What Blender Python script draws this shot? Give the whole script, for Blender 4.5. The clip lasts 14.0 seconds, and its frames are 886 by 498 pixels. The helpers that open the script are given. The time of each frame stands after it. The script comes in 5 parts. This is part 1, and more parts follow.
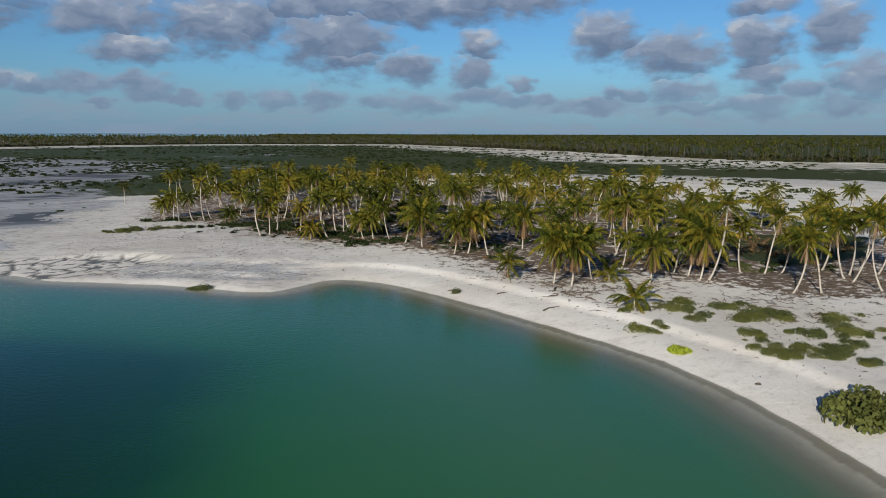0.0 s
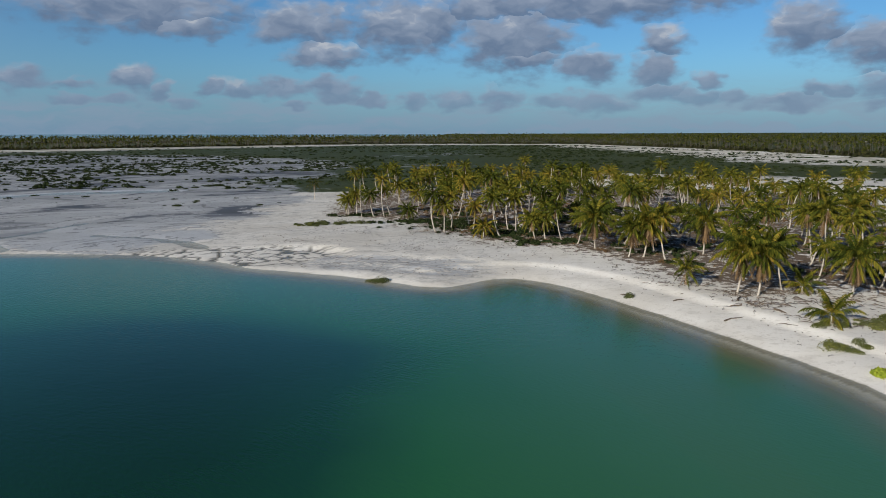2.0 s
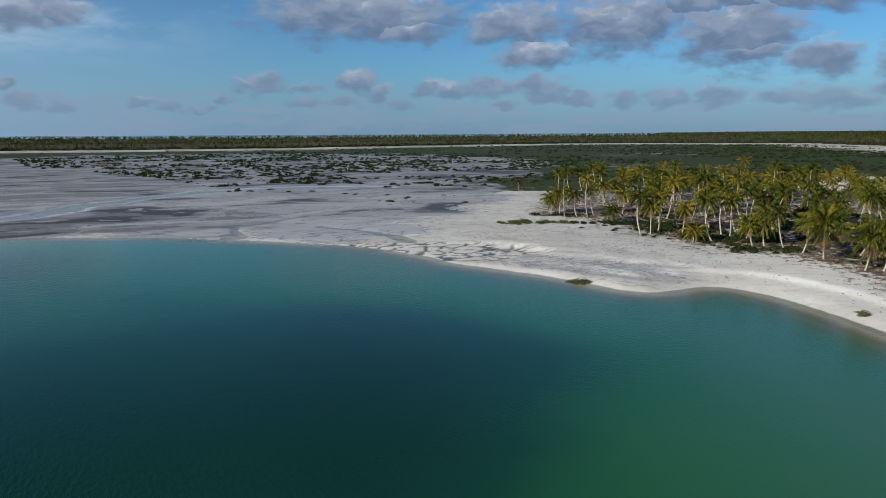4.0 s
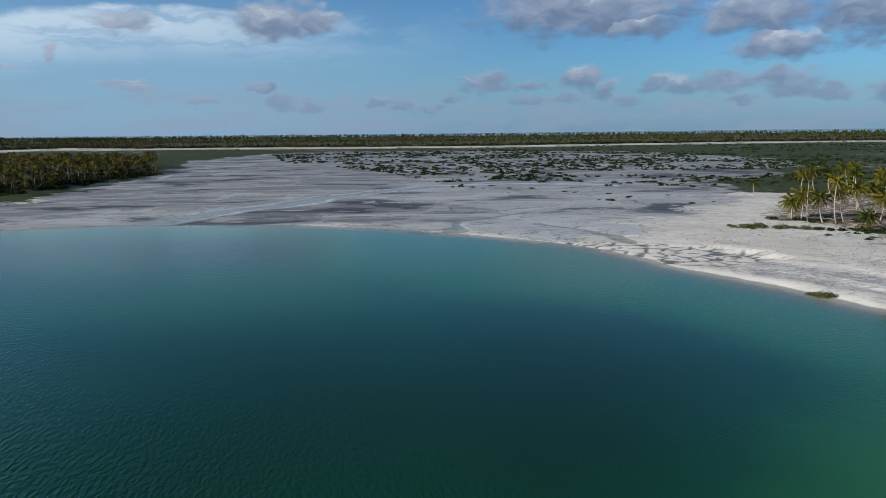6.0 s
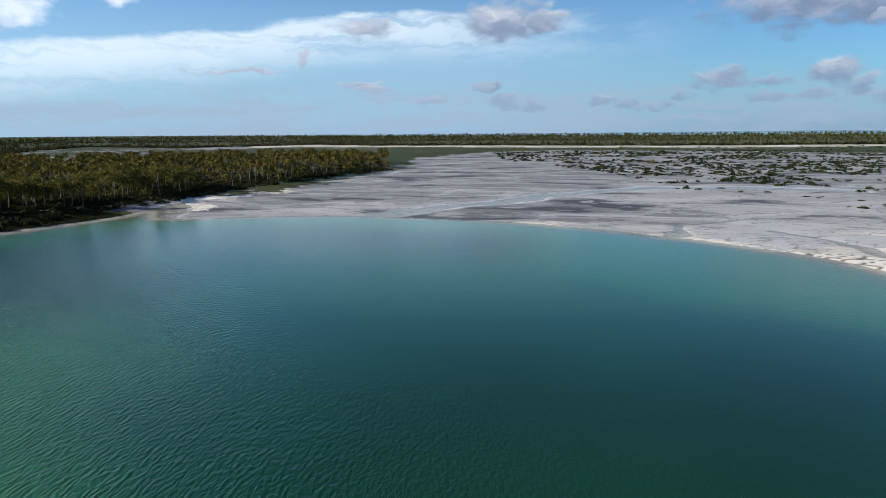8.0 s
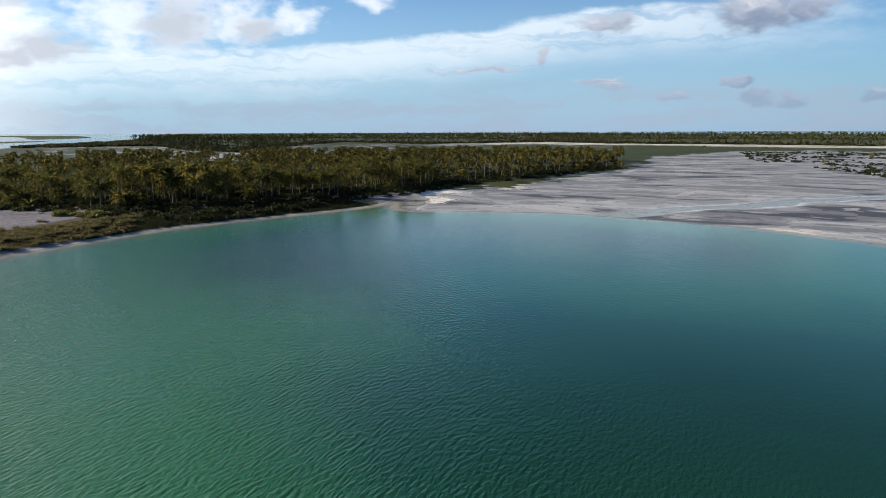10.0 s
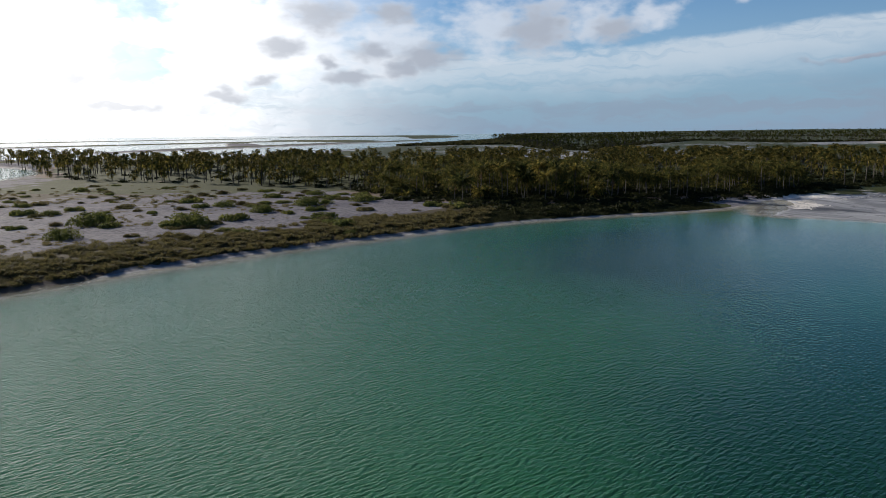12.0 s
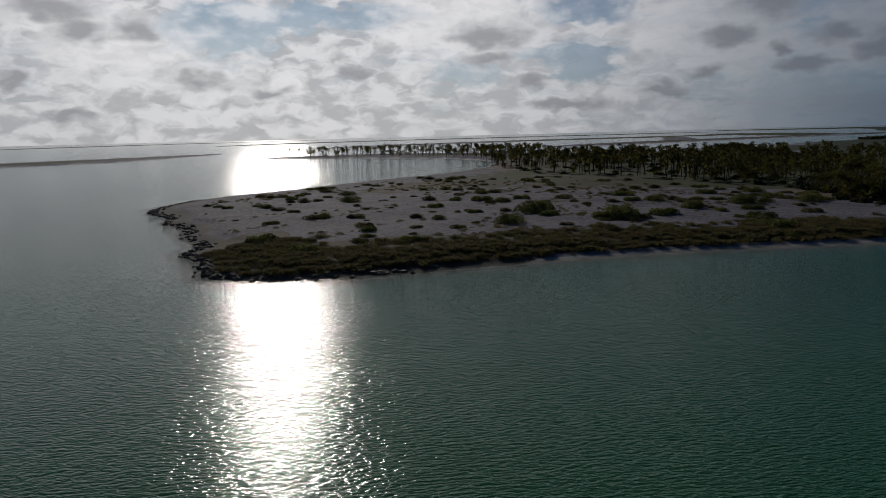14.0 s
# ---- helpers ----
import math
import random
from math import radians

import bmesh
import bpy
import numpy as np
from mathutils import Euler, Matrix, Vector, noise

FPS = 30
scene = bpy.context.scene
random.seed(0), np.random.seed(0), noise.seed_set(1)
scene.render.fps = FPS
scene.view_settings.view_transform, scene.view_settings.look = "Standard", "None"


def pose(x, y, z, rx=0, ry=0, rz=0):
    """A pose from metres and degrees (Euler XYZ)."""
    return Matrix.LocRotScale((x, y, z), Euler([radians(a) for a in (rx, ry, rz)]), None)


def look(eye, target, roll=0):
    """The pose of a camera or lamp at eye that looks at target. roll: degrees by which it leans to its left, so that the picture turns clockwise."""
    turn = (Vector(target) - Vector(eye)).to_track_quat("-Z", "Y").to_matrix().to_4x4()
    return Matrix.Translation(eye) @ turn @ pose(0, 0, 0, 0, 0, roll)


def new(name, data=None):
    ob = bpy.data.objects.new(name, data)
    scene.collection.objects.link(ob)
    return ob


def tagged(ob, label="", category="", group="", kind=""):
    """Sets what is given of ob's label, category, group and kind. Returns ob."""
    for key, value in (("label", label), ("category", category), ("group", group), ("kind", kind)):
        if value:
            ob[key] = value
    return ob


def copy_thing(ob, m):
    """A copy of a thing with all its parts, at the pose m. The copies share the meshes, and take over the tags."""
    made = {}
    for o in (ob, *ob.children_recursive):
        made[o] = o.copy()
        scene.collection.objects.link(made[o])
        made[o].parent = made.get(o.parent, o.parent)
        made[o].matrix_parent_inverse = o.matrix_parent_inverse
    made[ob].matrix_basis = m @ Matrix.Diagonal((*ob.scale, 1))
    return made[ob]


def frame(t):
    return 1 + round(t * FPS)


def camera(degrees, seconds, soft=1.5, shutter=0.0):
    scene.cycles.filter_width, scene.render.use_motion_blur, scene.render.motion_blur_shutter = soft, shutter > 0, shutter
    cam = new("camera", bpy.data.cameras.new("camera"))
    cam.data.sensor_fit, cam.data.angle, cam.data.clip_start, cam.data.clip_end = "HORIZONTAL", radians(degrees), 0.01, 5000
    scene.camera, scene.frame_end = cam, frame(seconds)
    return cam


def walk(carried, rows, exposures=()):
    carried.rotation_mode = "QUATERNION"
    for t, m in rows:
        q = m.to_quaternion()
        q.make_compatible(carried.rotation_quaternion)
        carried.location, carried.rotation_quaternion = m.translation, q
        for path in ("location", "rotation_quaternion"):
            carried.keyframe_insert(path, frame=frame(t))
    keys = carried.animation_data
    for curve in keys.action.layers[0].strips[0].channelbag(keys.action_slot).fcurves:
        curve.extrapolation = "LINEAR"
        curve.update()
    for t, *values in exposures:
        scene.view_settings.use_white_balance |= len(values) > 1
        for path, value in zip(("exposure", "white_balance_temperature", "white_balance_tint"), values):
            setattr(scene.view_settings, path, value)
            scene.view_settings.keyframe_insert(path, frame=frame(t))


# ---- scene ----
EYE = 25.0
cam = camera(63.8, 14.0, soft=0.9)
# seconds, yaw, pitch, roll of the hovering camera
TURNS = [
    (0, -9.97, -9.28, 0.17),
    (0.5, -7.77, -9.30, 0.14),
    (1, -4.02, -9.30, -0.00),
    (1.5, 0.00, -9.32, -0.05),
    (2, 3.94, -9.32, -0.12),
    (4.5, 24.57, -9.33, -0.41),
    (5, 29.00, -9.35, -0.46),
    (5.5, 33.42, -9.35, -0.55),
    (6, 37.80, -9.37, -0.61),
    (6.5, 42.15, -9.34, -0.71),
    (7, 46.54, -9.33, -0.70),
    (7.5, 50.91, -9.32, -0.63),
    (10, 73.65, -9.41, -0.24),
    (10.5, 79.16, -9.40, -0.40),
    (11, 85.11, -9.38, -0.47),
    (11.5, 92.67, -9.33, -0.57),
    (12, 101.02, -9.30, -0.70),
    (12.5, 109.59, -9.26, -1.05),
    (13, 118.06, -9.23, -1.07),
    (13.5, 126.48, -9.21, -1.22),
    (14, 134.83, -9.15, -1.40),
]


def turned(yaw, pitch, roll):
    a, b = radians(yaw), radians(pitch)
    ahead = Vector((-math.sin(a) * math.cos(b), math.cos(a) * math.cos(b), math.sin(b)))
    eye = Vector((0, 0, EYE))
    return look(eye, eye + 10 * ahead, roll)


walk(cam, [(t, turned(yaw, pitch, roll)) for t, yaw, pitch, roll in TURNS],
     [(0.0, -0.09, 6250, 8), (2.0, -0.10, 6200, 7), (5.0, 0.0, 6000, 6), (6.0, 0.06, 6050, 7), (6.5, 0.14, 6100, 7), (7.0, 0.3, 6200, 7), (7.5, 0.5, 6300, 8), (10.0, 0.56, 6650, 10), (11.0, 0.32, 6650, 11),
      (12.0, -0.02, 6400, 11), (12.5, -0.18, 6250, 12), (13.0, -0.68, 6250, 13), (13.5, -1.25, 6250, 13), (14.0, -1.82, 6200, 12)])

# ---- sun and sky ----
SUN_AZ, SUN_EL = 148.3, 19.0
SUN_DIR = Vector((-math.sin(radians(SUN_AZ)) * math.cos(radians(SUN_EL)),
                  math.cos(radians(SUN_AZ)) * math.cos(radians(SUN_EL)), math.sin(radians(SUN_EL))))
sun_data = bpy.data.lights.new("sun", "SUN")
sun_data.energy, sun_data.angle, sun_data.color = 6.0, radians(0.55), (1.0, 0.91, 0.78)
sun = new("sun", sun_data)
sun.matrix_world = look((0, 0, 300), Vector((0, 0, 300)) - SUN_DIR)


class Nodes:
    """Short calls for building a node tree."""

    def __init__(self, tree):
        self.tree = tree
        tree.nodes.clear()

    def add(self, kind, out=0, values=None, **props):
        node = self.tree.nodes.new(kind)
        for key, value in props.items():
            setattr(node, key, value)
        for key, value in (values or {}).items():
            self.put(node.inputs[key], value)
        return node if out is None else node.outputs[out]

    def put(self, socket, value):
        if isinstance(value, bpy.types.NodeSocket):
            self.tree.links.new(value, socket)
        elif socket.type == "RGBA" and len(value) == 3:
            socket.default_value = (*value, 1.0)
        else:
            socket.default_value = value

    def math(self, op, a, b=0.0, c=0.0, clamp=False):
        return self.add("ShaderNodeMath", values={0: a, 1: b, 2: c}, operation=op, use_clamp=clamp)

    def vec(self, op, a, b=(0, 0, 0), c=(0, 0, 0), out=0):
        return self.add("ShaderNodeVectorMath", out, {0: a, 1: b, 2: c}, operation=op)

    def ramp(self, value, low, high, a=0.0, b=1.0, smooth=True):
        return self.add("ShaderNodeMapRange", values={0: value, 1: low, 2: high, 3: a, 4: b},
                        interpolation_type="SMOOTHSTEP" if smooth else "LINEAR")

    def mix(self, factor, a, b, blend="MIX"):
        node = self.add("ShaderNodeMix", None, data_type="RGBA", blend_type=blend)
        self.put(node.inputs[0], factor)
        self.put(node.inputs[6], a)
        self.put(node.inputs[7], b)
        return node.outputs[2]

    def noise(self, vector, scale, detail=4.0, rough=0.55, distort=0.0, out=0):
        return self.add("ShaderNodeTexNoise", out, {"Vector": vector, "Scale": scale, "Detail": detail,
                                                    "Roughness": rough, "Distortion": distort})


# clouds: azimuth, elevation, half width, half height in degrees
CUMULUS_NORTH = [
    (14.6, 8.1, 3.1, 1.3), (13.1, 5.9, 2.1, 0.9), (19.4, 3.2, 1.4, 0.6), (16.6, 3.3, 1.6, 0.6), (15.4, 2.1, 0.9, 0.2),
    (12.4, 3.3, 1.9, 0.7), (9.5, 2.6, 1.2, 0.4), (7.2, 8.0, 3.0, 1.8), (4.2, 8.3, 2.1, 1.4), (-1.5, 7.2, 3.5, 2.2),
    (-0.2, 9.4, 4.3, 1.0), (-8.4, 9.6, 7.4, 1.2), (-15.0, 9.8, 4.3, 0.8), (-2.7, 5.6, 2.2, 0.5), (-7.1, 5.0, 2.0, 0.9),
    (-12.4, 4.6, 1.3, 1.3), (-12.8, 6.5, 1.3, 1.0), (6.1, 2.3, 1.0, 0.6), (-0.5, 2.6, 1.2, 0.8), (2.9, 2.5, 1.5, 0.6),
    (-5.3, 2.4, 1.8, 0.5), (-8.0, 2.2, 2.2, 0.6), (-12.9, 2.9, 1.8, 0.6),
]
CUMULUS_EAST = [
    (-15.1, 2.6, 1.8, 0.5), (-16.2, 3.7, 0.8, 0.5), (-22.3, 7.2, 2.1, 1.4), (-27.3, 5.7, 3.0, 1.3), (-27.8, 3.0, 2.0, 0.9),
    (-24.1, 2.9, 1.2, 0.4), (-33.2, 6.4, 1.8, 1.7), (-33.6, 4.3, 1.5, 1.2), (-33.3, 2.1, 2.2, 0.8), (-36.2, 3.0, 1.2, 0.6),
    (-33.2, 8.9, 1.8, 0.5), (-38.0, 7.1, 1.5, 1.5), (-39.9, 3.7, 1.6, 1.3), (-38.7, 2.2, 1.4, 0.8), (-21.6, 2.2, 2.1, 0.5),
    (-29.5, 1.9, 2.3, 0.5), (-17.7, 2.4, 1.3, 0.4),
]
CUMULUS_WEST = [
    (50.6, 8.4, 2.5, 1.1), (47.4, 8.2, 1.5, 0.6), (26.4, 9.0, 6.1, 1.6), (22.9, 7.7, 2.6, 0.7), (51.7, 3.4, 0.8, 0.25),
    (50.2, 2.5, 0.9, 0.4), (48.2, 2.1, 0.9, 0.4), (42.5, 2.4, 0.9, 0.3), (40.9, 2.2, 0.6, 0.4), (36.9, 2.7, 0.6, 0.3),
    (34.3, 3.7, 1.5, 0.6), (30.9, 3.4, 0.9, 0.3), (26.6, 3.9, 1.2, 0.8), (25.1, 3.0, 0.6, 0.6), (28.2, 2.3, 1.1, 0.25),
    (23.6, 2.3, 0.9, 0.3), (21.5, 3.4, 0.6, 0.6), (19.1, 3.2, 0.9, 0.5), (16.7, 3.4, 0.7, 0.6), (30.9, 2.4, 1.1, 0.25),
    (38.9, 1.9, 1.3, 0.25),
]
SCUD_WEST = [
    (61.2, 7.8, 1.8, 0.4), (70.8, 4.6, 2.4, 0.2), (60.8, 3.5, 1.5, 0.3), (56.3, 2.4, 1.3, 0.3), (65.9, 5.5, 0.5, 0.5), (61.6, 3.8, 1.5, 0.25),
]
WHITE_PUFFS = [
    (97.0, 8.0, 2.6, 1.7), (84.9, 8.5, 1.5, 0.8), (79.2, 9.8, 1.5, 0.5), (88.8, 8.0, 1.9, 1.2), (104.3, 7.0, 2.6, 1.8),
    (92.9, 7.9, 2.4, 1.5), (132.8, 8.3, 5.7, 2.6), (112.5, 6.6, 5.1, 2.3), (117.2, 7.7, 3.1, 2.2), (158.6, 6.8, 4.9, 2.1),
    (162.4, 8.5, 3.2, 1.3), (153.1, 4.5, 2.2, 1.1), (147.8, 3.6, 2.1, 0.8), (148.7, 9.2, 1.9, 0.6), (105.7, 5.6, 2.3, 1.4),
]
GREY_CORES_WEST = [
    (93.4, 7.7, 2.0, 1.2), (87.8, 7.5, 1.3, 0.8), (102.1, 5.7, 2.0, 0.8), (108.3, 4.3, 1.4, 0.4), (104.6, 8.9, 1.5, 0.6),
    (106.4, 6.2, 1.3, 0.6), (110.3, 8.8, 2.0, 1.0), (118.0, 2.8, 1.4, 0.5), (127.4, 3.9, 1.1, 0.4), (113.2, 6.5, 1.7, 0.6),
]
GREY_CORES_SUN = [
    (130.9, 7.5, 2.4, 0.75), (130.9, 5.7, 1.4, 0.5), (109.5, 5.3, 0.7, 0.35), (108.0, 4.4, 1.7, 0.3), (114.7, 4.0, 0.9, 0.35),
    (160.7, 7.7, 1.2, 0.7), (157.1, 7.9, 1.2, 0.7), (162.3, 9.1, 2.1, 0.7), (153.1, 4.3, 1.5, 0.6), (148.0, 3.4, 1.2, 0.45),
    (141.3, 4.8, 1.2, 0.4), (165.2, 4.2, 0.7, 0.5), (162.0, 1.9, 1.6, 0.25), (125.0, 2.1, 2.6, 0.3), (103.9, 5.0, 1.0, 0.6),
]
BLUE_GAPS = [
    (151.2, 8.0, 3.9, 1.7), (145.8, 9.0, 2.5, 0.9), (123.4, 9.0, 3.2, 0.9), (125.0, 5.9, 3.6, 0.6), (123.6, 4.8, 2.1, 0.9),
    (140.7, 9.0, 3.9, 0.7), (132.5, 4.7, 2.6, 0.8), (99.9, 8.9, 1.1, 1.1),
]


def build_sky():
    world = bpy.data.worlds.new("sky")
    scene.world = world
    world.use_nodes = True
    n = Nodes(world.node_tree)
    sky = n.add("ShaderNodeTexSky", sky_type="NISHITA", sun_disc=False, sun_elevation=radians(SUN_EL),
                sun_rotation=radians(-SUN_AZ), altitude=0.0, air_density=1.0, dust_density=0.35, ozone_density=3.0)
    way = n.vec("NORMALIZE", n.add("ShaderNodeTexCoord", "Generated"))
    parts = n.add("ShaderNodeSeparateXYZ", None, {0: way})
    x, y, z = parts.outputs
    az = n.math("DEGREES", n.math("ARCTAN2", n.math("MULTIPLY", x, -1.0), y))
    el = n.math("DEGREES", n.math("ARCSINE", z))
    place = n.add("ShaderNodeCombineXYZ", values={0: az, 1: el})
    wob = n.noise(n.vec("MULTIPLY", place, (0.5, 0.9, 1)), 1.0, 2.5, 0.5, out=1)
    warped = n.vec("MULTIPLY_ADD", n.vec("SUBTRACT", wob, (0.5, 0.5, 0.5)), (3.0, 1.7, 0.0), place)

    last = []

    def bodies(rows, heights=False):
        """How deep inside the nearest cloud, and how high up in it. One cloud is worked out after the other."""
        best, high = None, None
        for ca, ce, w, h in rows:
            at = n.vec("MULTIPLY_ADD", last[-1], (1e-7, 1e-7, 0), warped) if last else warped
            q = n.vec("MULTIPLY_ADD", at, (0.76 / w, 0.76 / h, 0), (-0.76 * ca / w, -0.76 * ce / h, 0))
            inside = n.math("SUBTRACT", 1.0, n.vec("LENGTH", q, out=1))
            if heights:
                up = n.add("ShaderNodeSeparateXYZ", 1, {0: q})
                high = up if high is None else n.add("ShaderNodeMix", values={0: n.math("GREATER_THAN", inside, best), 2: high, 3: up})
            best = inside if best is None else n.math("MAXIMUM", best, inside)
            last.append(best)
        return n.math("MAXIMUM", best, -0.9), high

    toward = n.vec("DOT_PRODUCT", way, tuple(SUN_DIR), out=1)
    close = n.ramp(toward, 0.55, 1.0)
    near_sun = n.math("POWER", close, 4.0)
    glare = n.math("POWER", close, 2.8)
    billow = n.noise(n.vec("MULTIPLY", place, (0.55, 1.0, 1)), 1.0, 5.0, 0.5)
    lumps = n.math("MULTIPLY", n.math("SUBTRACT", billow, 0.5), 1.5)
    relief = n.noise(n.vec("MULTIPLY", warped, (0.42, 0.85, 1)), 1.0, 4.0, 0.5)

    # clear sky, low haze and the thin veil towards the sun
    blue = n.mix(1.0, sky, (0.048, 0.073, 0.096), "MULTIPLY")
    blue = n.mix(n.ramp(el, 11.0, 34.0), blue, n.mix(1.0, blue, (0.42, 0.42, 0.46), "MULTIPLY"))
    haze = n.math("MULTIPLY", n.ramp(el, 6.0, -0.5), 0.65)
    color = n.mix(haze, blue, n.mix(near_sun, (0.165, 0.268, 0.445), (1.6, 1.57, 1.5)))
    veil = n.math("MULTIPLY", n.math("MULTIPLY", n.ramp(az, 22.0, 60.0), n.ramp(el, 14.0, 5.0)), 0.42)
    color = n.mix(veil, color, n.mix(near_sun, (0.34, 0.49, 0.65), (2.5, 2.5, 2.45)))

    # pale streaks along the horizon
    low = n.noise(n.vec("MULTIPLY", warped, (0.12, 0.9, 1)), 1.0, 6.0, 0.55)
    bank = n.math("MULTIPLY", n.math("MULTIPLY", n.ramp(low, 0.40, 0.62), n.ramp(el, 4.4, 1.8)), 0.55)
    color = n.mix(bank, color, n.mix(glare, (0.27, 0.33, 0.43), (1.7, 1.67, 1.6)))

    # high white sheet whose sharp upper edge sinks towards the sun
    rest = n.math("MINIMUM", n.math("SUBTRACT", 100.0, az), 38.0)
    rim = n.math("MULTIPLY_ADD", n.math("MULTIPLY", rest, rest), 0.0021, 6.1)
    puff = n.noise(n.vec("MULTIPLY", place, (0.25, 0.5, 1)), 1.0, 6.0, 0.55)
    below = n.math("SUBTRACT", n.math("MULTIPLY_ADD", n.math("SUBTRACT", puff, 0.5), 1.5, rim), el)
    fibre = n.noise(n.vec("MULTIPLY", warped, (0.07, 1.0, 1)), 1.0, 6.0, 0.6)
    along = n.math("MULTIPLY", n.ramp(az, 33.0, 62.0), n.ramp(az, 122.0, 104.0))
    ragged = n.ramp(n.math("ADD", n.noise(n.vec("MULTIPLY", place, (0.13, 0.4, 1)), 1.0, 6.0, 0.6), n.ramp(az, 44.0, 68.0, 0.0, 0.4)), 0.36, 0.58)
    sheet = n.math("MULTIPLY", n.math("MULTIPLY", n.ramp(below, -0.05, 0.5), n.ramp(below, 4.8, 0.9, 0.0, 1.0)), n.math("MULTIPLY", along, n.math("MULTIPLY", ragged, n.ramp(fibre, 0.30, 0.55, 0.35, 1.0))))
    color = n.mix(n.math("MULTIPLY", sheet, 0.78), color, n.mix(glare, (0.60, 0.68, 0.75), (3.2, 3.1, 2.95)))

    # broken bright cover round the sun, with its gaps
    gap, _ = bodies(BLUE_GAPS)
    open_sky = n.ramp(n.math("ADD", gap, lumps), -0.15, 0.35)
    patchy = n.noise(n.vec("MULTIPLY", warped, (0.16, 0.8, 1)), 1.0, 7.0, 0.6)
    cover = n.math("MULTIPLY", n.math("MULTIPLY", n.ramp(az, 96.0, 124.0), n.ramp(el, 19.0, 11.0)), n.math("MULTIPLY", n.ramp(patchy, 0.30, 0.52, 0.45, 1.0), n.math("SUBTRACT", 1.0, n.math("MULTIPLY", open_sky, 0.85))))
    color = n.mix(n.math("MULTIPLY", cover, 0.9), color, n.mix(glare, (0.90, 0.93, 0.98), n.mix(n.ramp(relief, 0.38, 0.60), (1.6, 1.57, 1.52), (2.6, 2.54, 2.43))))
    white, _ = bodies(WHITE_PUFFS)
    heap = n.ramp(n.math("ADD", white, n.math("MULTIPLY", lumps, 1.4)), -0.45, 0.75)
    color = n.mix(n.math("MULTIPLY", heap, 0.68), color, n.mix(glare, (0.76, 0.79, 0.84), (2.9, 2.83, 2.72)))
    core_west, _ = bodies(GREY_CORES_WEST)
    core_sun, _ = bodies(GREY_CORES_SUN)
    core = n.ramp(n.math("ADD", n.math("MAXIMUM", core_west, core_sun), n.math("MULTIPLY", lumps, 0.9)), -0.45, 0.75)
    color = n.mix(n.math("MULTIPLY", core, 0.92), color, n.mix(glare, (0.40, 0.445, 0.52), (1.15, 1.14, 1.13)))

    # cumulus away from the sun: pale lumpy tops over grey-blue bases
    north, north_up = bodies(CUMULUS_NORTH + CUMULUS_EAST, True)
    west, west_up = bodies(CUMULUS_WEST + SCUD_WEST, True)
    up = n.add("ShaderNodeMix", values={0: n.math("GREATER_THAN", west, north), 2: north_up, 3: west_up})
    body = n.math("ADD", n.math("MAXIMUM", north, west), lumps)
    veiled = n.math("MULTIPLY", n.ramp(body, -0.34, 0.50), n.ramp(el, 1.0, 5.0, 0.62, 0.95))
    lit = n.ramp(n.math("ADD", n.math("MULTIPLY", up, 0.55), n.math("MULTIPLY", n.math("SUBTRACT", relief, 0.5), 1.7)), -0.60, 0.75)
    shade = n.mix(lit, (0.135, 0.185, 0.285), (0.36, 0.40, 0.49))
    shade = n.mix(n.math("MULTIPLY", n.ramp(lit, 0.72, 1.0), n.ramp(relief, 0.50, 0.66)), shade, (0.50, 0.51, 0.55))
    shade = n.mix(n.math("MULTIPLY", n.ramp(el, 6.0, 1.5), 0.6), shade, (0.205, 0.275, 0.395))
    shade = n.mix(n.math("MULTIPLY", n.ramp(az, 42.0, 75.0), 0.45), shade, (0.5, 0.55, 0.62))
    color = n.mix(veiled, color, shade)
    back = n.add("ShaderNodeBackground", values={"Color": color, "Strength": 1.0})
    n.add("ShaderNodeOutputWorld", None, {"Surface": back})


build_sky()


# ---- materials ----
def material(name):
    mat = bpy.data.materials.new(name)
    mat.use_nodes = True
    return mat, Nodes(mat.node_tree)


def surface(n, color, rough=0.8, normal=None, translucent=0.0, spec=0.3, metal=0.0):
    bsdf = n.add("ShaderNodeBsdfPrincipled", None, {"Base Color": color, "Roughness": rough, "Specular IOR Level": spec, "Metallic": metal})
    if normal is not None:
        n.put(bsdf.inputs["Normal"], normal)
    out = bsdf.outputs[0]
    if translucent:
        through_leaf = n.add("ShaderNodeBsdfTranslucent", values={"Color": color})
        node = n.add("ShaderNodeMixShader", None, {0: translucent, 1: out, 2: through_leaf})
        out = node.outputs[0]
    n.add("ShaderNodeOutputMaterial", None, {"Surface": out})
    return bsdf


def bumped(n, height, strength, distance):
    return n.add("ShaderNodeBump", values={"Height": height, "Strength": strength, "Distance": distance})


